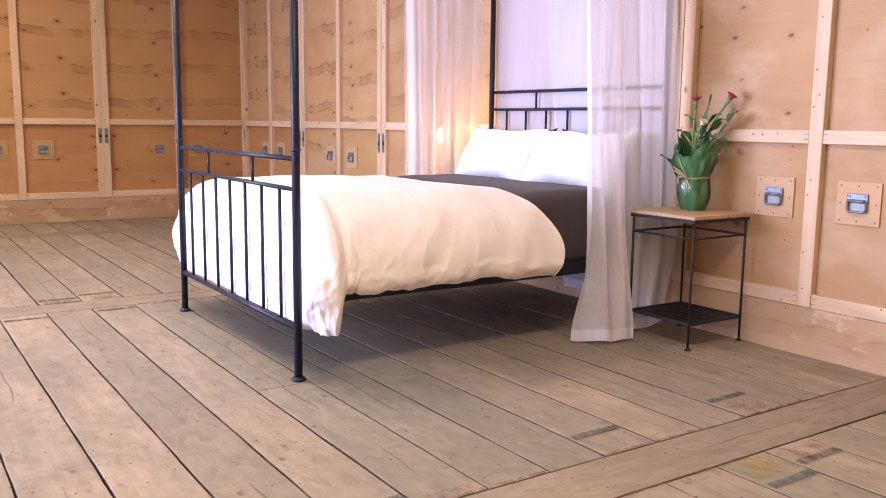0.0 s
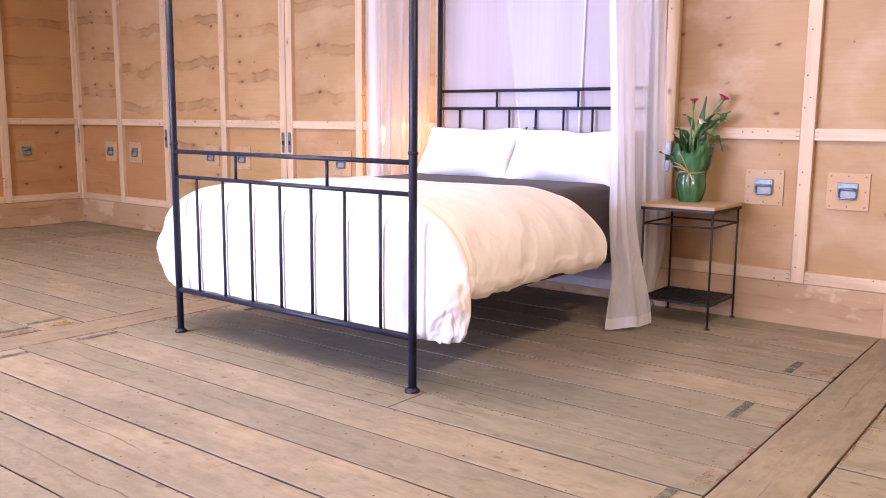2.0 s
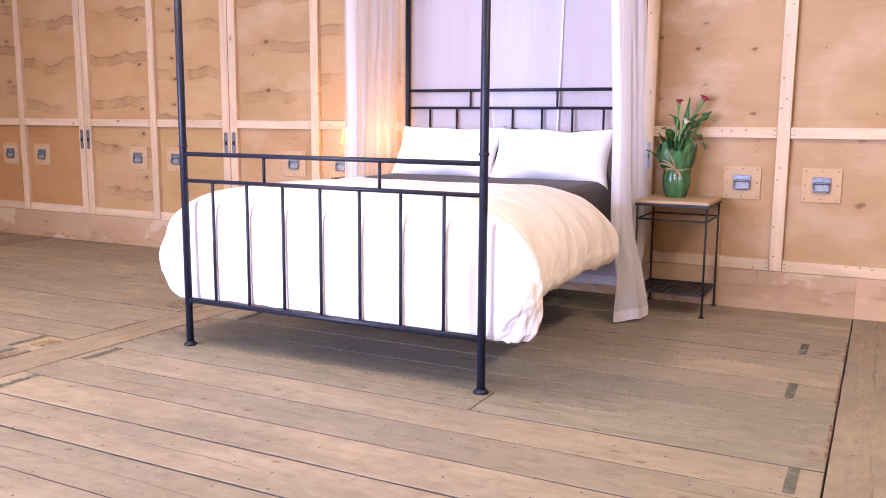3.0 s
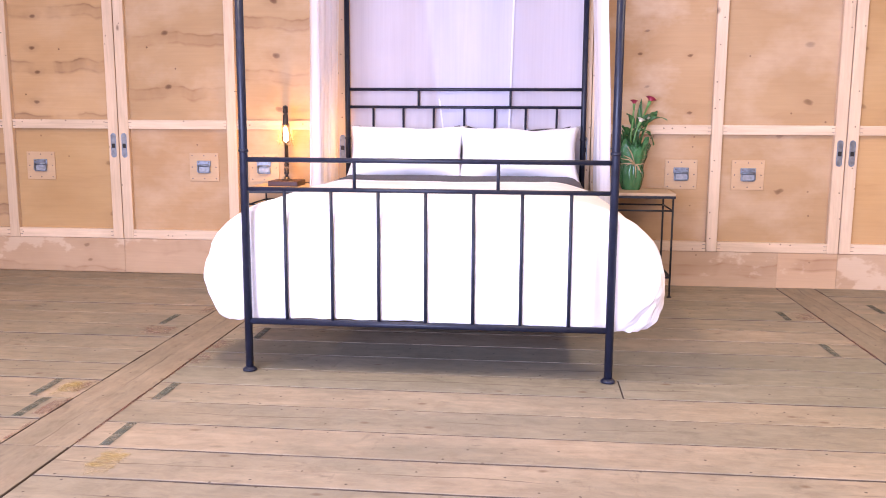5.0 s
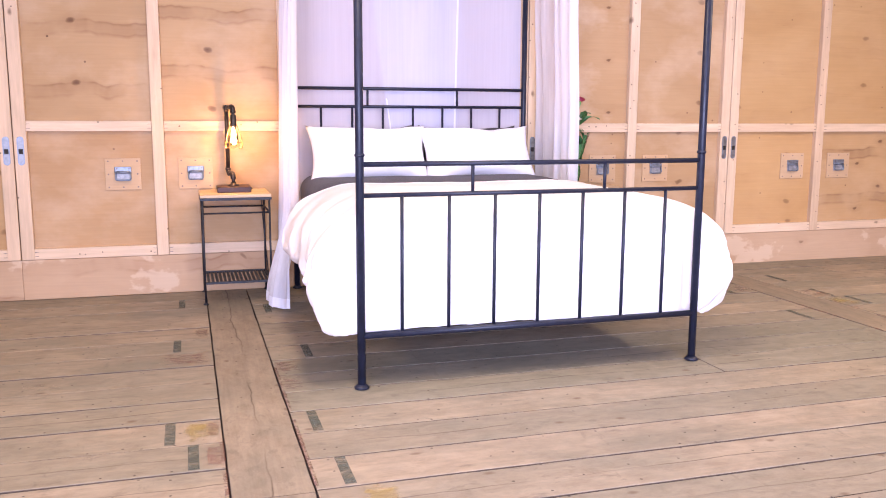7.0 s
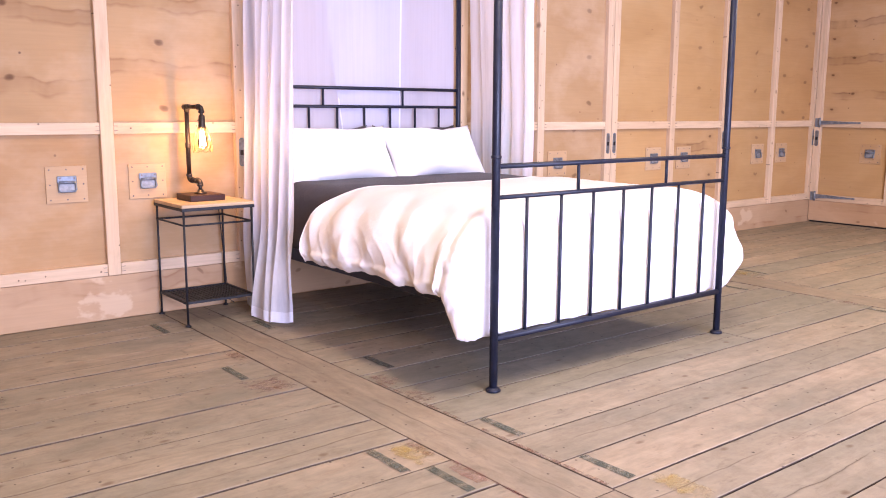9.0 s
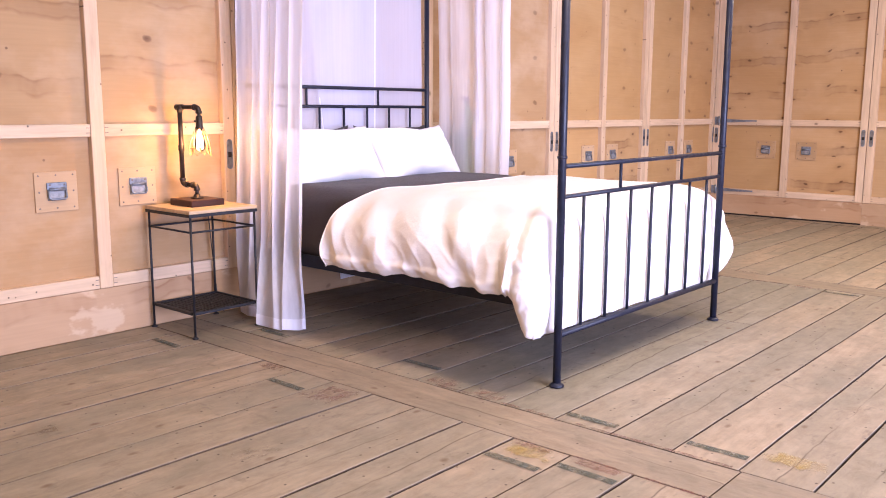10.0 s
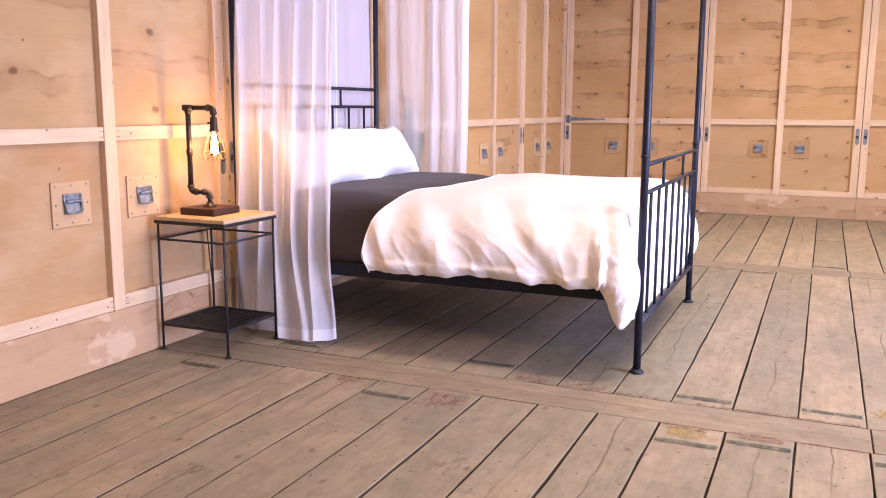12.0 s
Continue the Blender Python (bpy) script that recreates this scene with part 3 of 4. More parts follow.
def hinge_bm():
    b = bmesh.new()
    prof = [(0, 0.022), (0.05, 0.020), (0.40, 0.007), (0.43, 0.008)]
    vs = [(x, h) for x, h in prof] + [(x, -h) for x, h in prof[::-1]]
    f0, f1 = [b.verts.new((x, 0, z)) for x, z in vs], [b.verts.new((x, -0.006, z)) for x, z in vs]
    b.faces.new(f1), b.faces.new(f0[::-1])
    for i in range(len(vs)):
        b.faces.new((f0[i], f0[(i + 1) % len(vs)], f1[(i + 1) % len(vs)], f1[i]))
    bmesh.ops.recalc_face_normals(b, faces=b.faces[:])
    tube([(0, -0.006, -0.05), (0, -0.006, 0.05)], 0.011, 10, b)
    box(-0.05, -0.004, -0.045, -0.012, 0.0, 0.045, 0.001, bm=b)
    return b


hinge_mesh = mesh(hinge_bm(), "strap_hinge", STEEL)
for z in (1.05, 0.275):
    h = tagged(new("strap_hinge", hinge_mesh), "long tapered galvanised strap hinge on the door panel", "hinge", "door hinges")
    h.matrix_world = pose(HEAD - 0.10, RIGHT + DEEP, z, 0, 0, 180)

# ---- bed ----
BW, BL, POST = 0.785, 2.165, 0.0175
CANOPY = 2.2
bed = thing("canopy_bed", pose(0, 0, 0), "blue-black iron four-poster bed with a barred footboard", "bed")


def post_bm(coupling):
    b = tube([(0, 0, 0.012), (0, 0, CANOPY - 0.01)], POST, 16)
    lathe([(0.031, 0), (0.032, 0.006), (0.026, 0.012), (0.019, 0.018)], 20, b)
    if coupling:
        lathe([(0.0178, 0), (0.0215, 0.003), (0.0215, 0.011), (0.0178, 0.014)], 16, b, at=(0, 0, 0.962))
    lathe([(0.02, 0), (0.022, 0.01), (0.02, 0.03), (0.004, 0.036)], 16, b, at=(0, 0, CANOPY - 0.012))
    return b


pm, pm2 = mesh(post_bm(True), "foot_post", IRON), mesh(post_bm(True), "head_post", IRON)
for s in (-1, 1):
    part("foot_post", pm, None, bed).location = (0, s * BW, 0)
    part("head_post", pm2, None, bed).location = (BL, s * BW, 0)


def end_board(name, x, rails, bars, low):
    holder = part(name, tube([(x, -BW, rails[0]), (x, BW, rails[0])], 0.0105, 12), IRON, bed)
    part("cross_rail", tube([(x, -BW, rails[1]), (x, BW, rails[1])], 0.0095, 12), IRON, holder)
    part("bottom_rail", tube([(x, -BW, rails[2]), (x, BW, rails[2])], 0.014, 12), IRON, holder)
    for s in (-1, 1):
        part("short_bar", tube([(x, s * 0.305, rails[1]), (x, s * 0.305, rails[0])], 0.0075, 10), IRON, holder)
    for k in range(-3, 4):
        part("bar", tube([(x, k * 0.2035, rails[2]), (x, k * 0.2035, rails[1])], 0.0075, 10), IRON, holder)


end_board("footboard", 0, (0.932, 0.806, 0.224), 7, 0.22)
end_board("headboard", BL, (1.294, 1.178, 0.36), 7, 0.36)
for s in (-1, 1):
    b = box(0.075, s * BW - 0.004, 0.318, BL, s * BW + 0.004, 0.385, 0.002)
    box(0.075, min(s * (BW - 0.045), s * BW), 0.318, BL, max(s * (BW - 0.045), s * BW), 0.323, bm=b)
    part("side_rail", b, IRON, bed)
    part("canopy_rail", tube([(0, s * BW, CANOPY - 0.03), (BL, s * BW, CANOPY - 0.03)], 0.011, 12), IRON, bed)
for x in (0, BL):
    part("canopy_rail", tube([(x, -BW, CANOPY - 0.03), (x, BW, CANOPY - 0.03)], 0.011, 12), IRON, bed)
for x in (0.35, 0.7, 1.05, 1.4, 1.75):
    part("slat", box(x - 0.035, -BW + 0.006, 0.324, x + 0.035, BW - 0.006, 0.342, 0.003), TABLE_WOOD, bed)


def soft_box(x0, x1, w, z0, z1, r, amp, seed, n=44):
    """A padded block with rounded edges and a slightly uneven surface."""
    b = bmesh.new()
    bmesh.ops.create_cube(b, size=1.0)
    bmesh.ops.subdivide_edges(b, edges=b.edges[:], cuts=n, use_grid_fill=True)
    lo, hi = Vector((x0 + r, -w + r, z0 + r)), Vector((x1 - r, w - r, z1 - r))
    for v in b.verts:
        p = Vector((x0 + (v.co.x + 0.5) * (x1 - x0), v.co.y * 2 * w, z0 + (v.co.z + 0.5) * (z1 - z0)))
        c = Vector([min(max(p[i], lo[i]), hi[i]) for i in range(3)])
        d = p - c
        q = c + d.normalized() * r if d.length > 1e-6 else p
        k = amp * fbm(p.x * 5 + seed, p.y * 5, p.z * 5)
        v.co = q + (q - Vector(((x0 + x1) / 2, q.y * 0.8, (z0 + z1) / 2))).normalized() * k
    for f in b.faces:
        f.smooth = True
    return b


mattress_bm = soft_box(0.05, 2.13, 0.768, 0.343, 0.750, 0.095, 0.008, 3.0)
for vert in mattress_bm.verts:   # pressed down under the weight of the quilt
    vert.co.z -= 0.055 * step(1.42, 1.02, vert.co.x) * step(0.5, 0.72, vert.co.z)
mattress = tagged(new("mattress", mesh(mattress_bm, "mattress", CHARCOAL, True)),
                  "mattress covered by a charcoal linen sheet on the bed", "mattress")

# duvet: a quilt laid over the bed, its sides hanging outside the posts
DX, DY, DTOP = 0.20, 0.52, 0.768
FOOT_LEN, SIDE_LEN = 0.62, 0.70


def duvet_point(u, v):
    yf = (2 * u - 1) * (DY + SIDE_LEN)
    ay, sg = abs(yf), (1 if yf > 0 else -1)
    x_edge = 1.12 + 0.20 * step(0.25, 1.12, ay) - 0.03 * step(1.1, 1.22, ay) + 0.012 * noise.noise((yf * 4, 3, 1))
    xf = x_edge + (DX - FOOT_LEN - x_edge) * v
    da, db = max(0.0, DX - xf), max(0.0, ay - DY)
    d = math.hypot(da, db)
    top = DTOP + 0.004 * math.cos(yf * 1.6) - 0.012 * step(0.80, 1.2, xf)
    puff = 0.011 * fbm(xf * 2.6, yf * 2.2, 1.0)
    wr = 0.003 * abs(fbm(xf * 7, yf * 5.5, 4.0, 3))
    k = puff + wr
    if d < 1e-6:
        return Vector((xf, yf, top + k))
    n0, n1 = -da / d, sg * db / d
    cx, cy = n0 * n0, n1 * n1
    reach = min(FOOT_LEN / max(abs(n0), 1e-6), SIDE_LEN / max(abs(n1), 1e-6))
    rv = 0.17 * cx + 0.30 * cy
    rh = 0.205 * cx + 0.43 * cy
    arc = math.pi / 2 * math.sqrt((rh * rh + rv * rv) / 2)
    # the sides end over the rail, the foot and its corners hang down to the bottom rail
    low = step(*((0.02, 0.50) if sg > 0 else (0.07, 0.26)), cx + 0.03 * noise.noise((d * 5, sg * 2.0, 8)))
    side = 0.372 if sg > 0 else 0.395
    drop = side + ((0.535 if sg > 0 else 0.545) - side) * low + 0.02 * low * 4 * cx * cy - rv
    s = d / reach * (arc + drop)
    th = min(s / arc, 1.0) * math.pi / 2
    extra = max(0.0, s - arc)
    e = extra / drop
    o, h = 0.0, rv * (1 - math.cos(th)) + extra
    o += (0.010 * math.sin(min(1, e) * math.pi) - 0.030 * e * e) * cy * (1 - low)
    o += (0.035 * math.sin(min(1, e) * math.pi) - 0.060 * e ** 3) * 4 * cx * cy
    along = xf if db > da else yf
    fold = step(arc * 0.5, arc + drop * 0.9, s)
    amount = 1.0 if sg > 0 else 0.5
    o += amount * fold * cy * (0.006 * math.sin(along * 30 + 4 * noise.noise((along * 2.2, sg * 3, 0))) + 0.013 * fbm(along * 7, sg * 2.0, e * 1.5))
    h += fold * (0.35 + 0.65 * cy) * (0.018 * fbm(along * 5, sg * 5.0, 2.0) + 0.010 * abs(noise.noise((along * 12, sg * 3, 5))))
    pn = (abs(n0) ** 5 + abs(n1) ** 5) ** 0.2
    x = (DX if da > 0 else xf) + (0.205 * math.sin(th) + o) * n0 / pn
    y = sg * (DY if db > 0 else ay) + ((0.442 + 0.045 * low * cy) * math.sin(th) + o) * n1 / pn
    if cy > 0:
        # broad soft folds that lean towards the head, and small tucks near the hem
        lean = 22 * (xf + 0.45 * s) + 3.0 * noise.noise((xf * 2.5, s * 2, sg)) + 1.5 * sg
        wave = math.sin(lean)
        k += amount * cy * step(0.10, 0.40, s) * (0.009 * wave + 0.002 * math.sin(1.7 * lean + 1))
        ridge = max(0.0, 1 - 2.2 * abs(noise.noise((xf * 9 + s * 4, s * 5, sg * 3.0))))
        k += cy * step(0.22, 0.55, s) * (0.005 * ridge ** 3 + 0.003 * fbm(xf * 9, s * 7, sg * 4.0))
    if cx * cy > 0.05:
        k += 0.018 * cx * cy * 4 * step(0.2, 0.6, s) * (0.4 + fbm(x * 9, y * 9, s * 9))
    return Vector((x + math.sin(th) * n0 * k, y + math.sin(th) * n1 * k, top - h + math.cos(th) * k))


def foot_limit(ay, z):
    """How far towards the foot the quilt may reach: up to the bars, back behind the posts, and free outside them."""
    t = abs(ay - BW) / 0.085
    notch = 0.048 * (1 - t * t) ** 2 if t < 1 else 0.0
    swell = 0.030 * abs(math.sin(ay / 0.2035 * math.pi)) ** 1.3 * step(0.22, 0.34, z) * step(0.80, 0.70, z) * step(BW - 0.02, BW - 0.12, ay)
    outside = -0.050 * step(BW + 0.03, BW + 0.12, ay)
    return 0.011 - swell + notch + outside


def duvet_bm():
    b = sheet(260, 190, duvet_point)
    for vert in b.verts:
        p = vert.co
        lim = foot_limit(abs(p.y), p.z)
        if p.x < lim + 0.03:
            p.x = lim + 0.03 * math.exp((p.x - lim - 0.03) / 0.03)
    return b


duvet = thing("duvet", pose(0, 0, 0), "puffy white linen duvet, its hem hanging over the bed sides", "duvet")
cover = part("cover", duvet_bm(), LINEN, duvet, smooth=True)
part("hem_seam", tube([duvet_point(i / 120, 0.004) for i in range(121)], 0.0035, 6), LINEN, duvet, "stitched seam along the hem")
sol = cover.modifiers.new("thickness", "SOLIDIFY")
sol.thickness, sol.offset, sol.use_rim = 0.030, -1, True
sub = cover.modifiers.new("soft", "SUBSURF")
sub.levels = sub.render_levels = 1


def pillow_bm(w, h, t, seed):
    """A filled pillow lying in the local xz plane with pinched corners."""
    b = bmesh.new()
    n = 34
    rows = {}
    for side in (-1, 1):
        for i in range(n + 1):
            for j in range(n + 1):
                a, c = 2 * i / n - 1, 2 * j / n - 1
                rim = i in (0, n) or j in (0, n)
                if rim and side == 1:
                    rows[side, i, j] = rows[-1, i, j]
                    continue
                full = ((1 - abs(a) ** 3) * (1 - abs(c) ** 3)) ** 0.62
                inx = 1 - 0.09 * (1 - abs(c) ** 2) * abs(a)
                inz = 1 - 0.19 * (1 - abs(a) ** 2.4) * abs(c)
                k = (0.018 * fbm(a * 2 + seed, c * 2, side * 3.0) + 0.006 * noise.noise((a * 7 + seed, c * 6 + a * 3, 2))) * full
                sag = 0.02 * fbm(a * 1.3 + seed * 2, c, 1)
                rows[side, i, j] = b.verts.new((a * w / 2 * inx, side * t / 2 * full + k * side, c * h / 2 * inz + sag))
    for side in (-1, 1):
        for i in range(n):
            for j in range(n):
                q = [rows[side, i, j], rows[side, i + 1, j], rows[side, i + 1, j + 1], rows[side, i, j + 1]]
                b.faces.new(q if side == -1 else q[::-1]).smooth = True
    bmesh.ops.recalc_face_normals(b, faces=b.faces[:])
    return b


for name, mt, y, x, z, lean, w, h, t, rz, sd, lab in (
        ("pillow", CHARCOAL, 0.36, 2.08, 0.89, -9, 0.68, 0.34, 0.10, -90, 1.0, "charcoal pillow leaning against the headboard"),
        ("pillow", CHARCOAL, -0.36, 2.08, 0.89, -9, 0.68, 0.34, 0.10, -90, 5.0, "charcoal pillow leaning against the headboard"),
        ("pillow", PILLOW_WHITE, 0.352, 1.905, 0.880, -30, 0.77, 0.42, 0.22, -91, 2.0, "plump white cotton pillow propped on the charcoal one"),
        ("pillow", PILLOW_WHITE, -0.368, 1.90, 0.878, -31, 0.78, 0.42, 0.22, -88, 3.4, "plump white cotton pillow propped on the charcoal one")):
    pl = tagged(new(name, mesh(pillow_bm(w, h, t, sd), name, mt, True)), lab, "pillow", "bed pillows")
    pl.matrix_world = pose(x, y, z, 0, 0, rz) @ pose(0, 0, 0, lean, 0, 0)

# ---- curtains ----


def curtain(name, label, fn, nu, nv, material, hem_fn=None):
    c = thing(name, pose(0, 0, 0), label, "curtain", "bed curtains")
    part("drape", sheet(nu, nv, fn), material, c, smooth=True)
    part("hem", sheet(nu, 2, lambda u, v: hem_fn(u, v * 0.027)), HEM, c, "doubled opaque hem", smooth=True)
    return c


def side_drape(s, x0, x1, folds, seed, foot):
    """A voile hung from the canopy rail at side s between x0 and x1; its hem follows the foot line of (x, y) points."""
    def hem(u):
        t = u * (len(foot) - 1)
        i = min(int(t), len(foot) - 2)
        f = step(0, 1, t - i) * 0.5 + (t - i) * 0.5
        return [foot[i][k] + (foot[i + 1][k] - foot[i][k]) * f for k in (0, 1)]

    def fn(u, v, off=0.0):
        z = 0.014 + v * (CANOPY - 0.03 - 0.014)
        low = 1 - v
        flare = step(0.62, 0.02, z) ** 1.3
        ph = u * folds * 2 * math.pi + seed + 1.3 * noise.noise((u * 3, v * 1.2, seed))
        x = x0 + 0.045 * low + (x1 - x0) * (u + 0.03 * math.sin(u * folds * math.pi + seed)) + 0.014 * math.cos(ph)
        y = BW + 0.045 + (0.055 if s > 0 else 0.085) * low + (0.022 + 0.010 * low) * math.sin(ph) + 0.004 * math.sin(2.3 * ph + 1)
        y += 0.020 * noise.noise((u * 6, v * 2.5, seed + 4))
        hx, hy = hem(u)
        x += (hx + 0.004 * math.cos(ph) - x) * flare
        y += (hy + 0.009 * math.sin(ph) - y) * flare
        x += 0.010 * noise.noise((u * 4, v * 3, seed + 9))
        return Vector((x, s * (y + off), z + 0.004 * math.sin(ph) * flare))
    return fn


for s, a0, a1, f, sd, foot, cloth_mat, lab in (
        (1, 1.485, 1.84, 3.2, 0.6, ((1.485, 0.905), (1.575, 1.008), (1.775, 1.012)), SHEER, "white sheer curtain gathered by the head post, lit by the lamp"),
        (1, 1.80, 2.11, 2.2, 2.6, ((1.82, 0.90), (1.98, 0.925), (2.12, 0.87)), SHEER_THIN, "white sheer curtain hanging beside the wall behind the lamp table"),
        (-1, 1.49, 1.76, 2.6, 1.9, ((1.40, 0.925), (1.575, 1.042), (1.72, 1.048)), SHEER, "white sheer curtain gathered by the head post beside the plant"),
        (-1, 1.74, 2.12, 2.4, 4.2, ((1.76, 0.90), (1.95, 0.92), (2.13, 0.86)), SHEER_THIN, "thin white sheer curtain hanging beside the wall behind the plant table")):
    fn = side_drape(s, a0, a1, f, sd, foot)
    curtain("bed_curtain", lab, fn, 120, 60, cloth_mat, lambda u, v, fn=fn: fn(u, v, 0.002))


def back_drape(x, ya, yb, ya2, yb2, seed, foot):
    def fn(u, v, off=0.0):
        z = foot + v * (CANOPY - 0.03 - foot)
        low = 1 - v
        y = (ya + (ya2 - ya) * low) + ((yb + (yb2 - yb) * low) - (ya + (ya2 - ya) * low)) * u
        xx = x + 0.007 * math.sin(u * 21 + seed + 3 * noise.noise((u * 3, v, seed))) + 0.008 * noise.noise((u * 5, v * 2, seed))
        return Vector((xx - off, y, z))
    return fn


for x, ya, yb, ya2, yb2, sd, foot, lab in ((2.190, -0.33, 0.77, -0.29, 0.77, 0.4, 0.37, "sheer white curtain panel behind the headboard, cool daylight tinted into its colour"),
                                     (2.208, -0.77, 0.30, -0.77, 0.02, 3.1, 0.06, "sheer white curtain panel overlapping behind the headboard, cool daylight tinted into its colour")):
    fn = back_drape(x, ya, yb, ya2, yb2, sd, foot)
    bc = curtain("back_curtain", lab, fn, 110, 30, SHEER_BACK_COOL, lambda u, v, fn=fn: fn(u, v, 0.0015))
    inner = 0.0 if sd < 1 else 1.0
    part("selvedge", sheet(2, 40, lambda u, v, fn=fn: fn(abs(inner - 0.012 * u), v, 0.002)), HEM, bc, "stitched opaque edge", smooth=True)

# ---- side tables ----
TT, SHELF = 0.656, 0.120   # heights of the tabletop and of the shelf


def side_table(m, label):
    t = thing("side_table", m, label, "side table", "bedside tables")
    hx, hy = 0.194, 0.194
    r = 0.0062
    part("tabletop", box(-hx - 0.012, -hy - 0.012, TT - 0.018, hx + 0.012, hy + 0.012, TT, 0.002), TABLE_WOOD, t, "pale plain wooden top")
    fr = box(-hx - 0.013, -hy - 0.013, TT - 0.034, hx + 0.013, -hy + 0.003, TT - 0.0185, 0.001)
    box(-hx - 0.013, hy - 0.003, TT - 0.034, hx + 0.013, hy + 0.013, TT - 0.0185, 0.001, bm=fr)
    box(-hx - 0.013, -hy + 0.0035, TT - 0.034, -hx + 0.003, hy - 0.0035, TT - 0.0185, 0.001, bm=fr)
    box(hx - 0.003, -hy + 0.0035, TT - 0.034, hx + 0.013, hy - 0.0035, TT - 0.0185, 0.001, bm=fr)
    part("top_frame", fr, BLACK_IRON, t)
    for sx in (-1, 1):
        for sy in (-1, 1):
            lg = tube([(sx * hx, sy * hy, 0.006), (sx * hx, sy * hy, TT - 0.034)], r, 10)
            lathe([(0.016, 0), (0.017, 0.003), (0.011, 0.007), (0.007, 0.011)], 14, lg, at=(sx * hx, sy * hy, 0))
            part("leg", lg, BLACK_IRON, t)
    for z in (TT - 0.110,):
        for sy in (-1, 1):
            part("stretcher", tube([(-hx, sy * hy, z), (hx, sy * hy, z)], 0.0055, 8), BLACK_IRON, t)
        for sx in (-1, 1):
            part("stretcher", tube([(sx * hx, -hy, z), (sx * hx, hy, z)], 0.0055, 8), BLACK_IRON, t)
    sh = part("shelf", box(-hx, -hy, SHELF, -hx + 0.014, hy, SHELF + 0.014, 0.001), BLACK_IRON, t, "black slatted metal shelf")
    part("shelf_rim", box(hx - 0.014, -hy, SHELF, hx, hy, SHELF + 0.014, 0.001), BLACK_IRON, sh)
    for sy in (-1, 1):
        part("shelf_rim", box(-hx + 0.0145, sy * hy - 0.007, SHELF, hx - 0.0145, sy * hy + 0.007, SHELF + 0.014, 0.001), BLACK_IRON, sh)
    slat = mesh(box(-hx + 0.012, -0.0075, SHELF + 0.002, hx - 0.012, 0.0075, SHELF + 0.009), "shelf_slat", BLACK_IRON)
    for k in range(15):
        part("shelf_slat", slat, None, sh).location = (0, -hy + 0.022 + k * (2 * hy - 0.044) / 14, 0)
    return t


side_table(pose(1.999, 1.178, 0), "black iron side table with a pale wooden top under the lamp")
side_table(pose(1.999, -1.132, 0), "black iron side table with a pale wooden top under the plant")

# ---- table lamp of iron pipe ----
lamp = thing("table_lamp", pose(2.035, 1.178, TT, 0, 0, -75), "table lamp of dark iron pipe with a caged glowing bulb", "lamp")
part("base", box(-0.10, -0.102, 0, 0.10, 0.102, 0.034, 0.003), LAMP_BASE, lamp, "dark stained wooden block").rotation_euler.z = radians(-15)


def elbow(p, q, r, c):
    """A pipe fitting that bends from p to q about the corner c."""
    pts = [Vector(p) * (1 - t) ** 2 + 2 * Vector(c) * t * (1 - t) + Vector(q) * t * t for t in [i / 6 for i in range(7)]]
    b = tube(pts, r, 12)
    for e, d in ((Vector(p), Vector(p) - Vector(c)), (Vector(q), Vector(q) - Vector(c))):
        d.normalize()
        tube([e - d * 0.004, e + d * 0.010], r * 1.18, 12, b)
    return b


PY, LY = 0.095, -0.035   # upright pipe and lamp holder, across the table
part("flange", lathe([(0.035, 0.034), (0.035, 0.040), (0.018, 0.044), (0.015, 0.058)], 20), PIPE, lamp).location = (0, 0.0, 0)
part("riser", tube([(0, 0, 0.05), (0, 0, 0.09)], 0.0105, 12), PIPE, lamp)
part("elbow", elbow((0, 0.0, 0.085), (0, 0.022, 0.105), 0.0145, (0, 0.0, 0.105)), PIPE, lamp)
part("elbow", elbow((0, PY - 0.025, 0.105), (0, PY, 0.130), 0.0145, (0, PY, 0.105)), PIPE, lamp)
part("arm", tube([(0, 0.020, 0.105), (0, PY - 0.022, 0.105)], 0.0115, 12), PIPE, lamp)
part("upright", tube([(0, PY, 0.125), (0, PY, 0.50)], 0.0128, 12), PIPE, lamp)
part("coupling", lathe([(0.0125, 0.28), (0.0158, 0.284), (0.0158, 0.312), (0.0125, 0.316)], 14), PIPE, lamp).location = (0, PY, 0)
part("tee", tube([(0, PY + 0.024, 0.512), (0, PY - 0.024, 0.512)], 0.0155, 12), PIPE, lamp)
part("tee", tube([(0, PY, 0.485), (0, PY, 0.512)], 0.0155, 12), PIPE, lamp)
part("arm", tube([(0, PY - 0.02, 0.512), (0, LY + 0.02, 0.512)], 0.0115, 12), PIPE, lamp)
part("elbow", elbow((0, LY + 0.024, 0.512), (0, LY, 0.488), 0.0145, (0, LY, 0.512)), PIPE, lamp)
sock = part("socket", lathe([(0.008, 0.47), (0.017, 0.465), (0.0185, 0.415), (0.021, 0.408), (0.021, 0.398)][::-1], 16), PIPE, lamp)
sock.location = (0, LY, 0)
part("nipple", tube([(0, 0, 0.492), (0, 0, 0.462)], 0.009, 10), PIPE, sock)
part("switch_knob", tube([(0, 0.018, 0.44), (0, 0.032, 0.44)], 0.005, 8), PIPE, sock)
bulb = part("bulb", lathe([(0.012, 0.40), (0.013, 0.385), (0.024, 0.345), (0.028, 0.32), (0.025, 0.298), (0.012, 0.284), (0.002, 0.281)], 20), GLASS, lamp, "clear glass filament bulb", True)
bulb.location = (0, LY, 0)
bulb.visible_shadow = False
fil = bmesh.new()
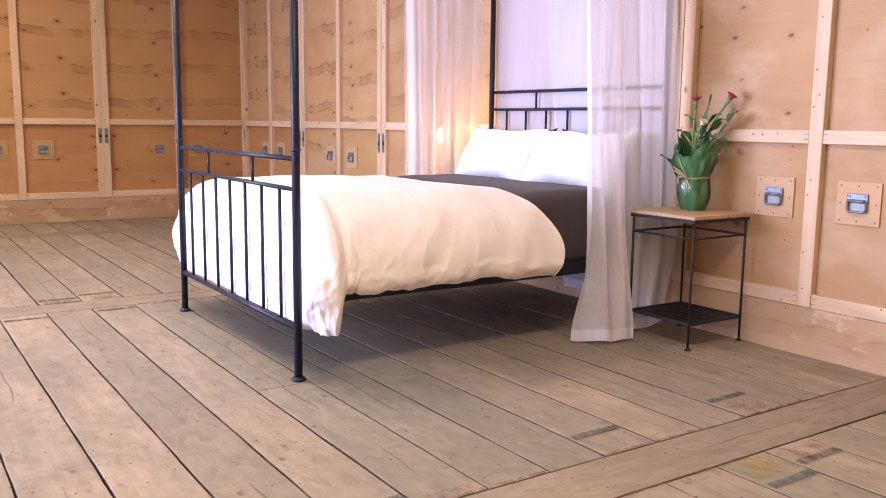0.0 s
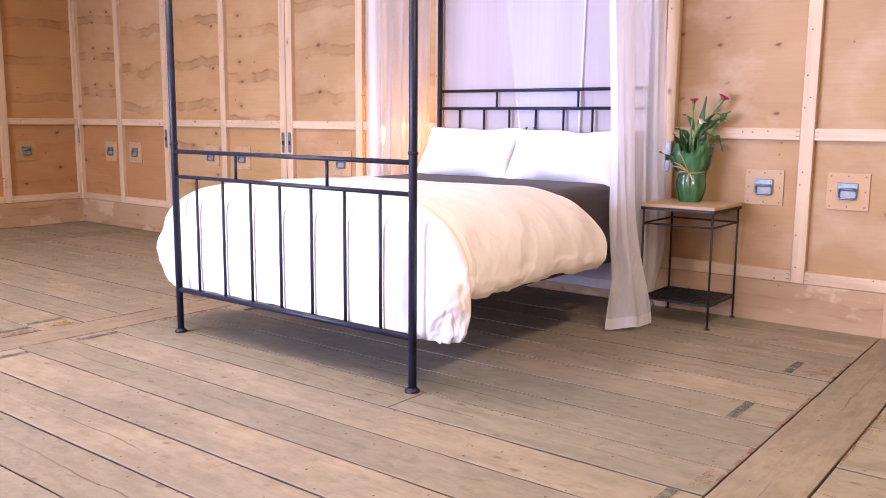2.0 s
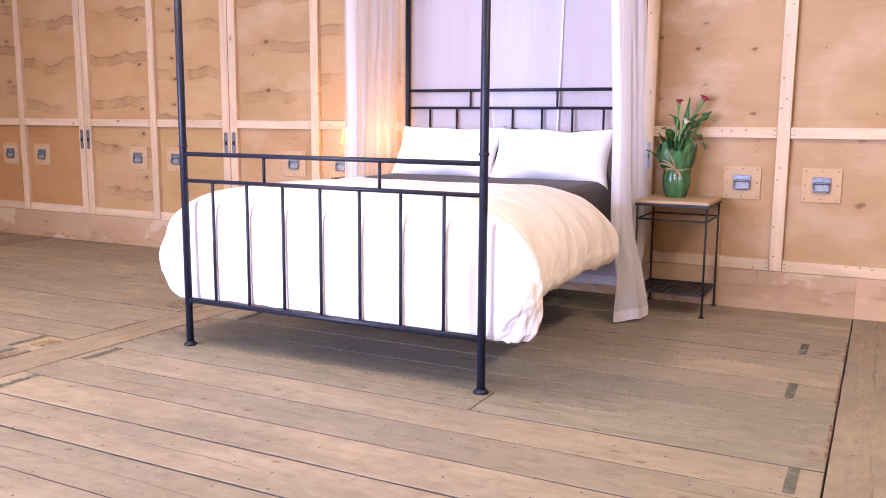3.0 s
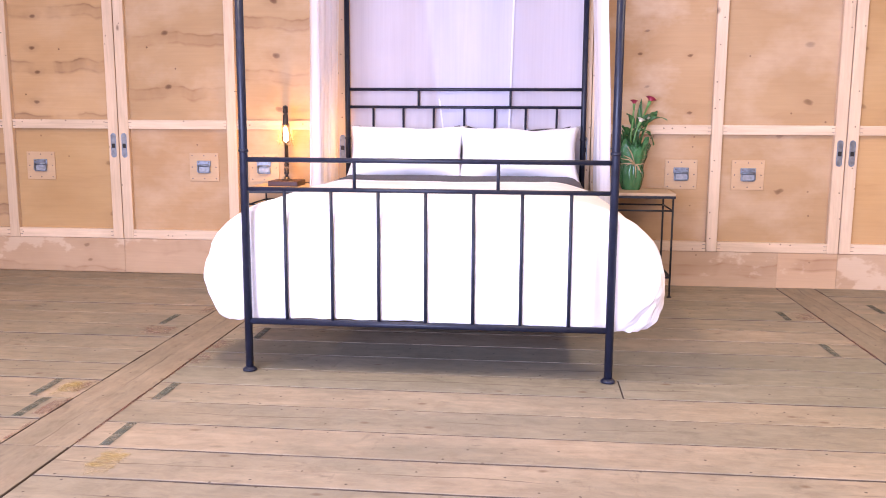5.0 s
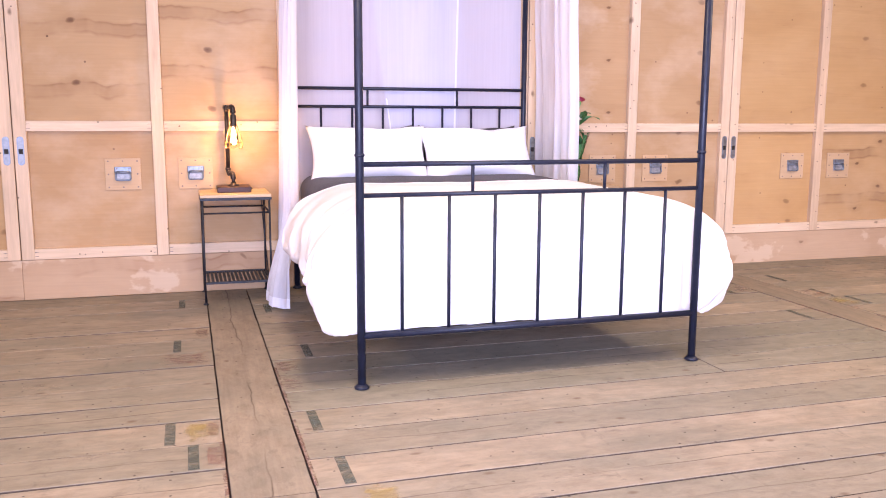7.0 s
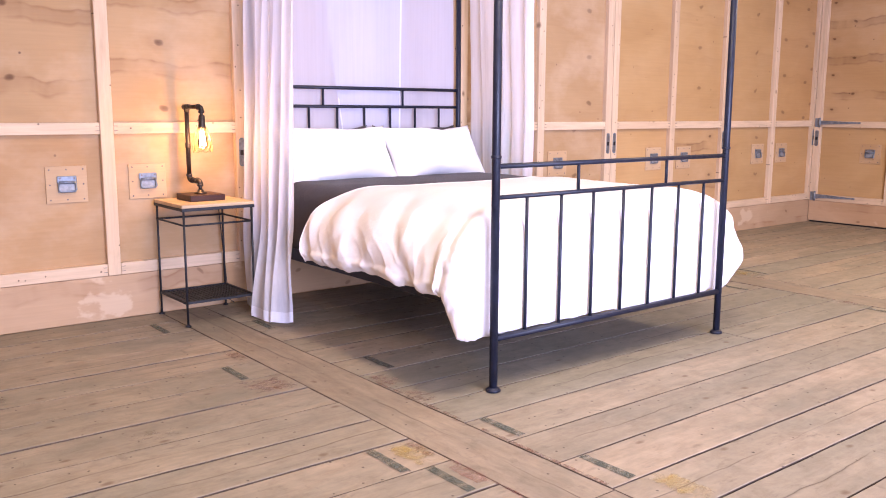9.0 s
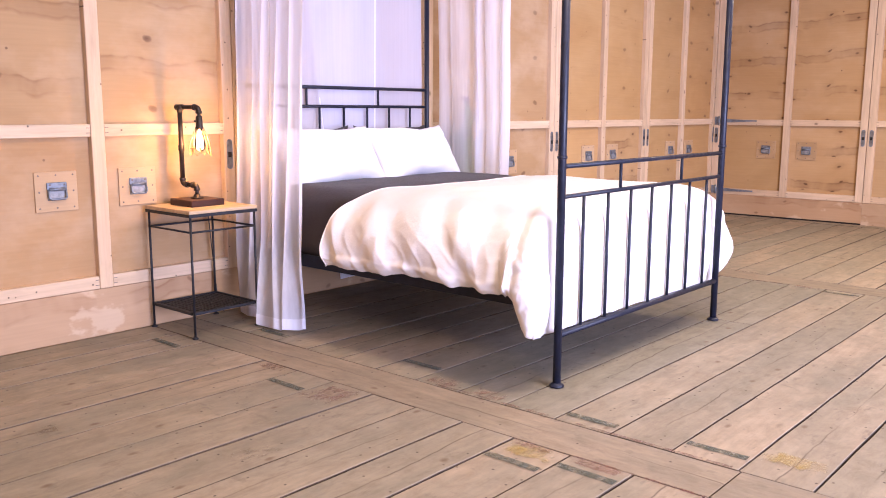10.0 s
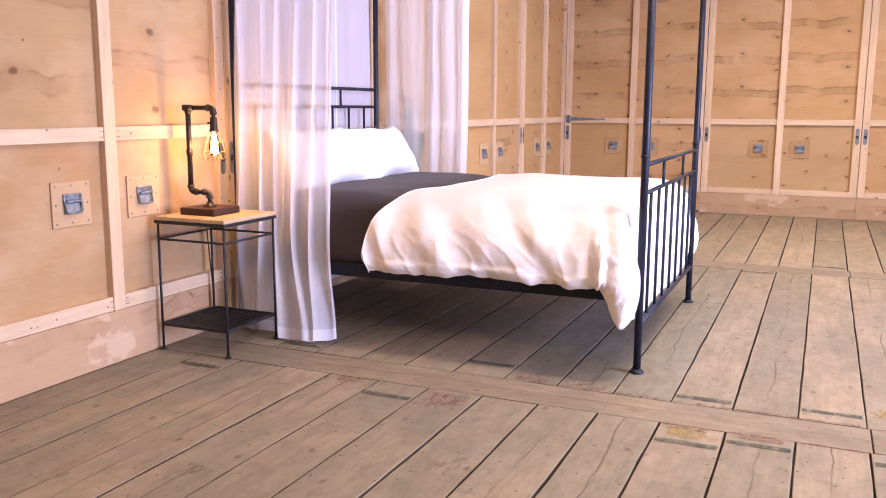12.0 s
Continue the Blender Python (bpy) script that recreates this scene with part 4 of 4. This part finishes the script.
for k in range(6):
    a = k * math.pi / 3
    tube([(0.006 * math.cos(a), 0.006 * math.sin(a), 0.385), (0.017 * math.cos(a), 0.017 * math.sin(a), 0.30)], 0.0028, 6, fil)
part("filament", fil, FILAMENT, bulb, "glowing orange filament")


def cage_wire(k):
    a = k * math.pi / 4
    pr = [(0.021, 0.405), (0.029, 0.385), (0.045, 0.335), (0.053, 0.300), (0.052, 0.285)]
    return tube([(r * math.cos(a), r * math.sin(a), z) for r, z in pr], 0.002, 6)


cage = part("cage", tube([(0.053 * math.cos(t), 0.053 * math.sin(t), 0.300) for t in [2 * math.pi * i / 24 for i in range(25)]], 0.0018, 6), BRASS, lamp, "bulb cage of aged wire")
cage.location = (0, LY, 0)
for k in range(8):
    part("cage_wire", cage_wire(k), BRASS, cage)
    a0, a1 = k * math.pi / 4, (k + 1) * math.pi / 4
    loop = []
    for i in range(9):
        t = i / 8
        a = a0 + (a1 - a0) * t
        loop.append((0.053 * math.cos(a), 0.053 * math.sin(a), 0.300 - 0.036 * math.sin(math.pi * t) ** 0.7))
    part("cage_wire", tube(loop, 0.0015, 6), BRASS, cage)
d = bpy.data.lights.new("bulb_light", "POINT")
d.energy, d.color, d.shadow_soft_size = 11, (1.0, 0.50, 0.18), 0.02
new("bulb_light", d).location = lamp.matrix_world @ Vector((0, LY, 0.335))
cord = tagged(new("lamp_cord", mesh(tube([(2.135, 1.10, TT + 0.012), (2.18, 1.06, TT + 0.006), (2.212, 1.0, TT - 0.06), (2.205, 0.985, 0.35), (2.20, 0.96, 0.03), (2.19, 0.93, 0.006)], 0.003, 6), "lamp_cord", BLACK_IRON)), "thin black cord of the lamp hanging behind the table", "cord")

# ---- potted calla lily ----
plant = thing("potted_lily", pose(2.065, -1.095, TT), "potted crimson calla lily in green paper and cellophane tied with raffia", "plant")


def wrap_fn(u, v):
    a = u * 2 * math.pi
    pr = [(0.052, 0.0), (0.056, 0.02), (0.061, 0.08), (0.060, 0.13), (0.057, 0.165), (0.070, 0.20), (0.084, 0.25), (0.088, 0.295)]
    t = v * (len(pr) - 1)
    i = min(int(t), len(pr) - 2)
    r = pr[i][0] + (pr[i + 1][0] - pr[i][0]) * (t - i)
    z = pr[i][1] + (pr[i + 1][1] - pr[i][1]) * (t - i)
    lo = step(0.0, 0.3, v)
    r *= 1.08
    r *= 1 + 0.08 * lo * abs(math.sin(a * 4 + 3 * noise.noise((math.cos(a), math.sin(a), v * 2)))) + (0.16 * fbm(math.cos(a) * 2.4, math.sin(a) * 2.4, v * 4) + 0.10 * abs(noise.noise((math.cos(a) * 6, math.sin(a) * 6, v * 7)))) * lo
    z += v ** 3 * (0.030 * (abs(math.sin(a * 2.5 + 1)) - 0.6) + 0.06 * fbm(math.cos(a) * 1.7, math.sin(a) * 1.7, 3.0))
    return Vector((r * math.cos(a), r * math.sin(a), z))


wb = sheet(64, 28, wrap_fn)
bmesh.ops.remove_doubles(wb, verts=wb.verts[:], dist=1e-5)
part("paper_wrap", wb, WRAP, plant, "crumpled green paper wrap", True)
part("pot", lathe([(0.055, 0.0), (0.064, 0.10), (0.062, 0.12), (0.010, 0.122)], 24), WRAP, plant)
fb = sheet(48, 16, lambda u, v: Vector((*(wrap_fn(u, v).xy * (1.05 + 0.12 * v)), wrap_fn(u, v).z + 0.025 * v * math.sin(u * 30))))
film_part = part("cellophane", fb, FILM, plant, "clear cellophane outer wrap", True)
film_part.visible_shadow = False
tie = part("raffia_tie", tube([(0.069 * math.cos(a), 0.069 * math.sin(a), 0.167 + 0.003 * math.sin(3 * a)) for a in [2 * math.pi * i / 28 for i in range(29)]], 0.004, 6), RAFFIA, plant, "raffia tied in a bow")
BOW = Vector((-0.070, -0.012, 0.167))
for dx, dy, dz in ((-0.03, 0.075, 0.055), (-0.02, 0.05, 0.11), (-0.02, 0.06, -0.012), (-0.012, -0.04, -0.055), (-0.03, 0.09, 0.035), (-0.014, -0.008, -0.085), (-0.012, -0.025, -0.04)):
    e = BOW + Vector((dx, dy, dz))
    c = BOW + Vector((dx, dy, dz)) * 0.5 + Vector((-0.015, 0, 0.012))
    part("raffia_end", tube([BOW, c, e], [0.004, 0.0035, 0.0018], 6), RAFFIA, tie)


def leaf_bm(base, tip, lift, width, twist):
    base, tip = Vector(base), Vector(tip)
    side = (tip - base).cross(Vector((0, 0, 1)))
    side = side.normalized() if side.length > 1e-4 else Vector((0, 1, 0))
    side = Matrix.Rotation(twist, 3, (tip - base).normalized()) @ side
    nrm = side.cross((tip - base).normalized())

    def fn(u, v):
        p = base.lerp(tip, v) + Vector((0, 0, lift * math.sin(math.pi * v * 0.9)))
        w = width * (math.sin(math.pi * min(1, v * 0.97 + 0.03) ** 0.75)) ** 0.9
        a = 2 * u - 1
        return p + side * a * w + nrm * (0.35 * w * abs(a) + 0.006 * math.sin(v * 9 + a * 2))
    return sheet(6, 14, fn)


rng = random.Random(5)
for i in range(15):
    a = i * 2.4 + rng.uniform(-0.3, 0.3)
    r0, r1 = 0.025, rng.uniform(0.05, 0.12)
    z1 = rng.uniform(0.34, 0.44) - r1 * 0.35
    bx, by = r0 * math.cos(a), r0 * math.sin(a)
    part("leaf", leaf_bm((bx, by, 0.16), (r1 * math.cos(a), r1 * math.sin(a), z1), rng.uniform(0.0, 0.03), rng.uniform(0.018, 0.030), rng.uniform(-0.7, 0.7)), LEAF, plant, smooth=True)
# single leaves that stand clear of the bunch: foot, tip, arch, half width
for foot, tip, arch, wide in (
        ((0.0, -0.03, 0.34), (0.03, -0.05, 0.585), 0.0, 0.019), ((0.02, -0.07, 0.40), (0.10, -0.10, 0.44), 0.02, 0.020),
        ((0.07, -0.12, 0.44), (0.10, -0.165, 0.50), 0.01, 0.024), ((-0.01, -0.01, 0.38), (-0.04, 0.05, 0.475), 0.03, 0.019),
        ((0.0, 0.02, 0.34), (0.02, -0.11, 0.355), 0.03, 0.028), ((0.05, -0.08, 0.36), (0.07, -0.145, 0.27), 0.04, 0.019),
        ((-0.04, 0.06, 0.19), (-0.08, 0.165, 0.275), 0.01, 0.021), ((0.0, 0.01, 0.33), (-0.05, 0.09, 0.40), 0.02, 0.020),
        ((0.01, -0.02, 0.36), (0.0, -0.15, 0.47), 0.05, 0.017), ((0.02, -0.05, 0.38), (-0.02, -0.21, 0.43), 0.05, 0.015)):
    part("leaf", leaf_bm(foot, tip, arch, wide, 0.5), LEAF, plant, smooth=True)


def bloom(stem_pts, size, material, name):
    st = part("stem", tube(stem_pts, 0.006, 8), STEM, plant)
    p, q = Vector(stem_pts[-1]), (Vector(stem_pts[-1]) - Vector(stem_pts[-2])).normalized()
    rot = q.to_track_quat("Z", "Y").to_matrix()

    def fn(u, v):
        a = u * 1.12 * 2 * math.pi
        r = size * (0.10 + 0.34 * v ** 1.5 + 0.28 * step(0.8, 1.0, v)) * (1 - 0.12 * u)
        lip = 0.35 * size * step(0.55, 1, v) * max(0, math.cos(a)) ** 2
        return p + rot @ Vector((r * math.cos(a) + lip * 0.6, r * math.sin(a), size * 1.25 * v + lip * 0.55))
    part(name, sheet(28, 12, fn), material, st, smooth=True)
    part("calyx", tube([p - q * 0.012, p + q * size * 0.3, p + q * size * 0.75], [0.006, size * 0.22, size * 0.26], 10), STEM, st)


bloom([(0, 0, 0.14), (0.02, -0.02, 0.34), (0.055, -0.065, 0.46), (0.085, -0.10, 0.535)], 0.046, FLOWER, "flower")
bloom([(0, 0.01, 0.14), (-0.01, 0.015, 0.34), (-0.02, 0.005, 0.44), (-0.02, 0.002, 0.52)], 0.038, FLOWER, "flower")
bloom([(0, 0, 0.14), (-0.02, -0.005, 0.30), (-0.025, -0.015, 0.37), (-0.02, -0.03, 0.405)], 0.042, BUD, "flower_bud")
bloom([(0, 0, 0.14), (0.02, -0.05, 0.30), (0.05, -0.075, 0.37), (0.075, -0.095, 0.415)], 0.036, BUD, "flower_bud")

# ---- floor planks, laid between cross boards ----
PITCH, ORIGIN = 0.2425, 0.035
rows_x = [ORIGIN + k * PITCH if k >= 0 else ORIGIN + k * 0.2395 for k in range(-24, 10)]
rows_x[-1] = HEAD - 0.02
rng = random.Random(11)
SECTIONS = [(LEFT - 0.02, 4.82), (4.565, 1.365), (1.11, -2.09), (-2.34, -5.54), (-5.555, RIGHT + 0.03)]
CROSS = [(4.565, 4.82), (1.11, 1.365), (-2.34, -2.09)]


def plank_mesh(w, ln, ch=0.004):
    """A board with its length along local y and its top at z = 0; the long upper edges are worn round and uneven."""
    b = bmesh.new()
    x, y = w / 2, ln / 2
    n = max(2, min(26, int(ln / 0.13)))
    loops = []
    for o, z in ((0, -0.034), (0, -ch), (ch * 0.35, -ch * 0.35), (ch, 0)):
        wear = 0 if z == -0.034 else 1
        side = [[], []]
        for i in range(n + 1):
            t = -y + o + (ln - 2 * o) * i / n
            for k, sgn in enumerate((-1, 1)):
                side[k].append(b.verts.new((sgn * (x - o) - sgn * wear * EDGE[(i * 7 + k * 5 + int(ln * 90)) % len(EDGE)], t, z)))
        loops.append(side)
    for i, (lo, hi) in enumerate(zip(loops, loops[1:])):
        mi = 1 if i < 2 else 0
        ring = lambda s: s[0][::-1] + s[1]
        p, q = ring(lo), ring(hi)
        for k in range(len(p)):
            b.faces.new((p[k], p[(k + 1) % len(p)], q[(k + 1) % len(p)], q[k])).material_index = mi
    le, ri = loops[-1]
    for i in range(n):
        b.faces.new((le[i], ri[i], ri[i + 1], le[i + 1]))
    bmesh.ops.recalc_face_normals(b, faces=b.faces[:])
    return b


EDGE = [0.0028 * rng.random() ** 2 for i in range(97)]   # how far splinters have gone from the edges
BUTTS = ((-1, 2, -0.83), (-2, 1, 3.1), (-4, 3, -3.9), (0, 1, 3.6), (-3, 1, 4.1))   # row, section and place of butted board ends


def lay(x0, x1, y0, y1, material, along="y"):
    gap = 0.0025 + 0.0045 * rng.random() ** 1.5
    w, ln = (x1 - x0, y1 - y0) if along == "y" else (y1 - y0, x1 - x0)
    o = part("plank", plank_mesh(w - gap, ln - 0.003), [material, JOINT], FLOOR)
    o.matrix_world = pose((x0 + x1) / 2, (y0 + y1) / 2, -0.001 - 0.003 * rng.random(), 0, 0, (0 if along == "y" else 90) + rng.uniform(-0.03, 0.03))
    return o


def mark(x0, x1, y0, y1, material, name):
    o = part(name, box(-(x1 - x0) / 2, -(y1 - y0) / 2, 0, (x1 - x0) / 2, (y1 - y0) / 2, 0.0006), material, FLOOR)
    o.location = ((x0 + x1) / 2, (y0 + y1) / 2, 0.0004)


for i in range(len(rows_x) - 1):
    x0, x1 = rows_x[i], rows_x[i + 1]
    for j, (ya, yb) in enumerate(SECTIONS):
        k = i - 24
        weather = PLANK_GREY if (j == 2 and k in (-1, 0, 1)) or (j not in (1, 2) and rng.random() < 0.06) else PLANK
        cuts = [yb, ya]
        if rng.random() < 0.3 and ya - yb > 2 and (j in (0, 3) or (j == 1 and k < -4)):
            cuts = [yb, yb + rng.uniform(0.45, 2.6), ya]
        for row_k, sec, y in BUTTS:
            if (k, j) == (row_k, sec):
                cuts = [yb, y, ya]
        for a, c in zip(cuts, cuts[1:]):
            lay(x0, x1, a, c, weather)
for ya, yb in CROSS:
    ends = [BACK, -4.3, -0.935, HEAD - 0.02]
    for a, c in zip(ends, ends[1:]):
        lay(a, c, ya, yb, PLANK_CROSS, "x")

# stripes and old paint near the board ends
def row(k):
    return rows_x[k + 24] + 0.012, rows_x[k + 25] - 0.012


for k, y in ((7, 1.51), (3, 1.53), (-2, 1.545), (-3, 1.467), (-4, 1.0), (-2, 1.03), (2, 0.93), (6, 1.03), (2, -1.91), (5, -1.90), (3, -2.535), (6, -2.50), (4, -2.47), (-4, -2.44), (-2, -2.0), (-5, 1.47)):
    a, c = row(k)
    mark(a, c, y - 0.018, y + 0.018, MARK_GREY, "painted_stripe")
for k, y0, y1, mt in ((-5, 0.86, 0.99, MARK_YELLOW), (-2, 1.37, 1.50, MARK_YELLOW), (-2, 1.37, 1.42, MARK_RED), (3, -2.50, -2.345, MARK_YELLOW), (2, -2.40, -2.35, MARK_RED),
                      (2, 1.37, 1.62, MARK_RED), (1, 0.98, 1.105, MARK_RED), (0, 1.0, 1.105, MARK_RED), (5, -2.085, -1.93, MARK_RED), (-1, -2.085, -2.02, MARK_RED), (-3, 1.37, 1.43, MARK_RED), (4, 1.37, 1.45, MARK_RED), (4, -2.50, -2.345, MARK_RED)):
    a, c = row(k)
    mark(a, c, y0, y1, mt, "old_paint")
# thin red paint that has run along the edges of the cross boards
for x0, x1, y in ((-0.93, -0.45, 1.372), (-0.2, 0.4, 1.104), (-0.9, -0.3, 1.104), (0.5, 1.0, -2.084), (-0.1, 0.3, -2.084), (0.3, 0.95, -2.346), (1.2, 1.6, -2.084)):
    mark(x0, x1, y - 0.007, y + 0.007, MARK_EDGE, "old_paint")
for x, y, w, ln in ((1.11, 2.46, 0.12, 0.15), (0.37, 2.07, 0.14, 0.22), (-0.43, 0.866, 0.03, 0.04)):
    mark(x - w / 2, x + w / 2, y - ln / 2, y + ln / 2, MARK_STAIN, "old_stain")
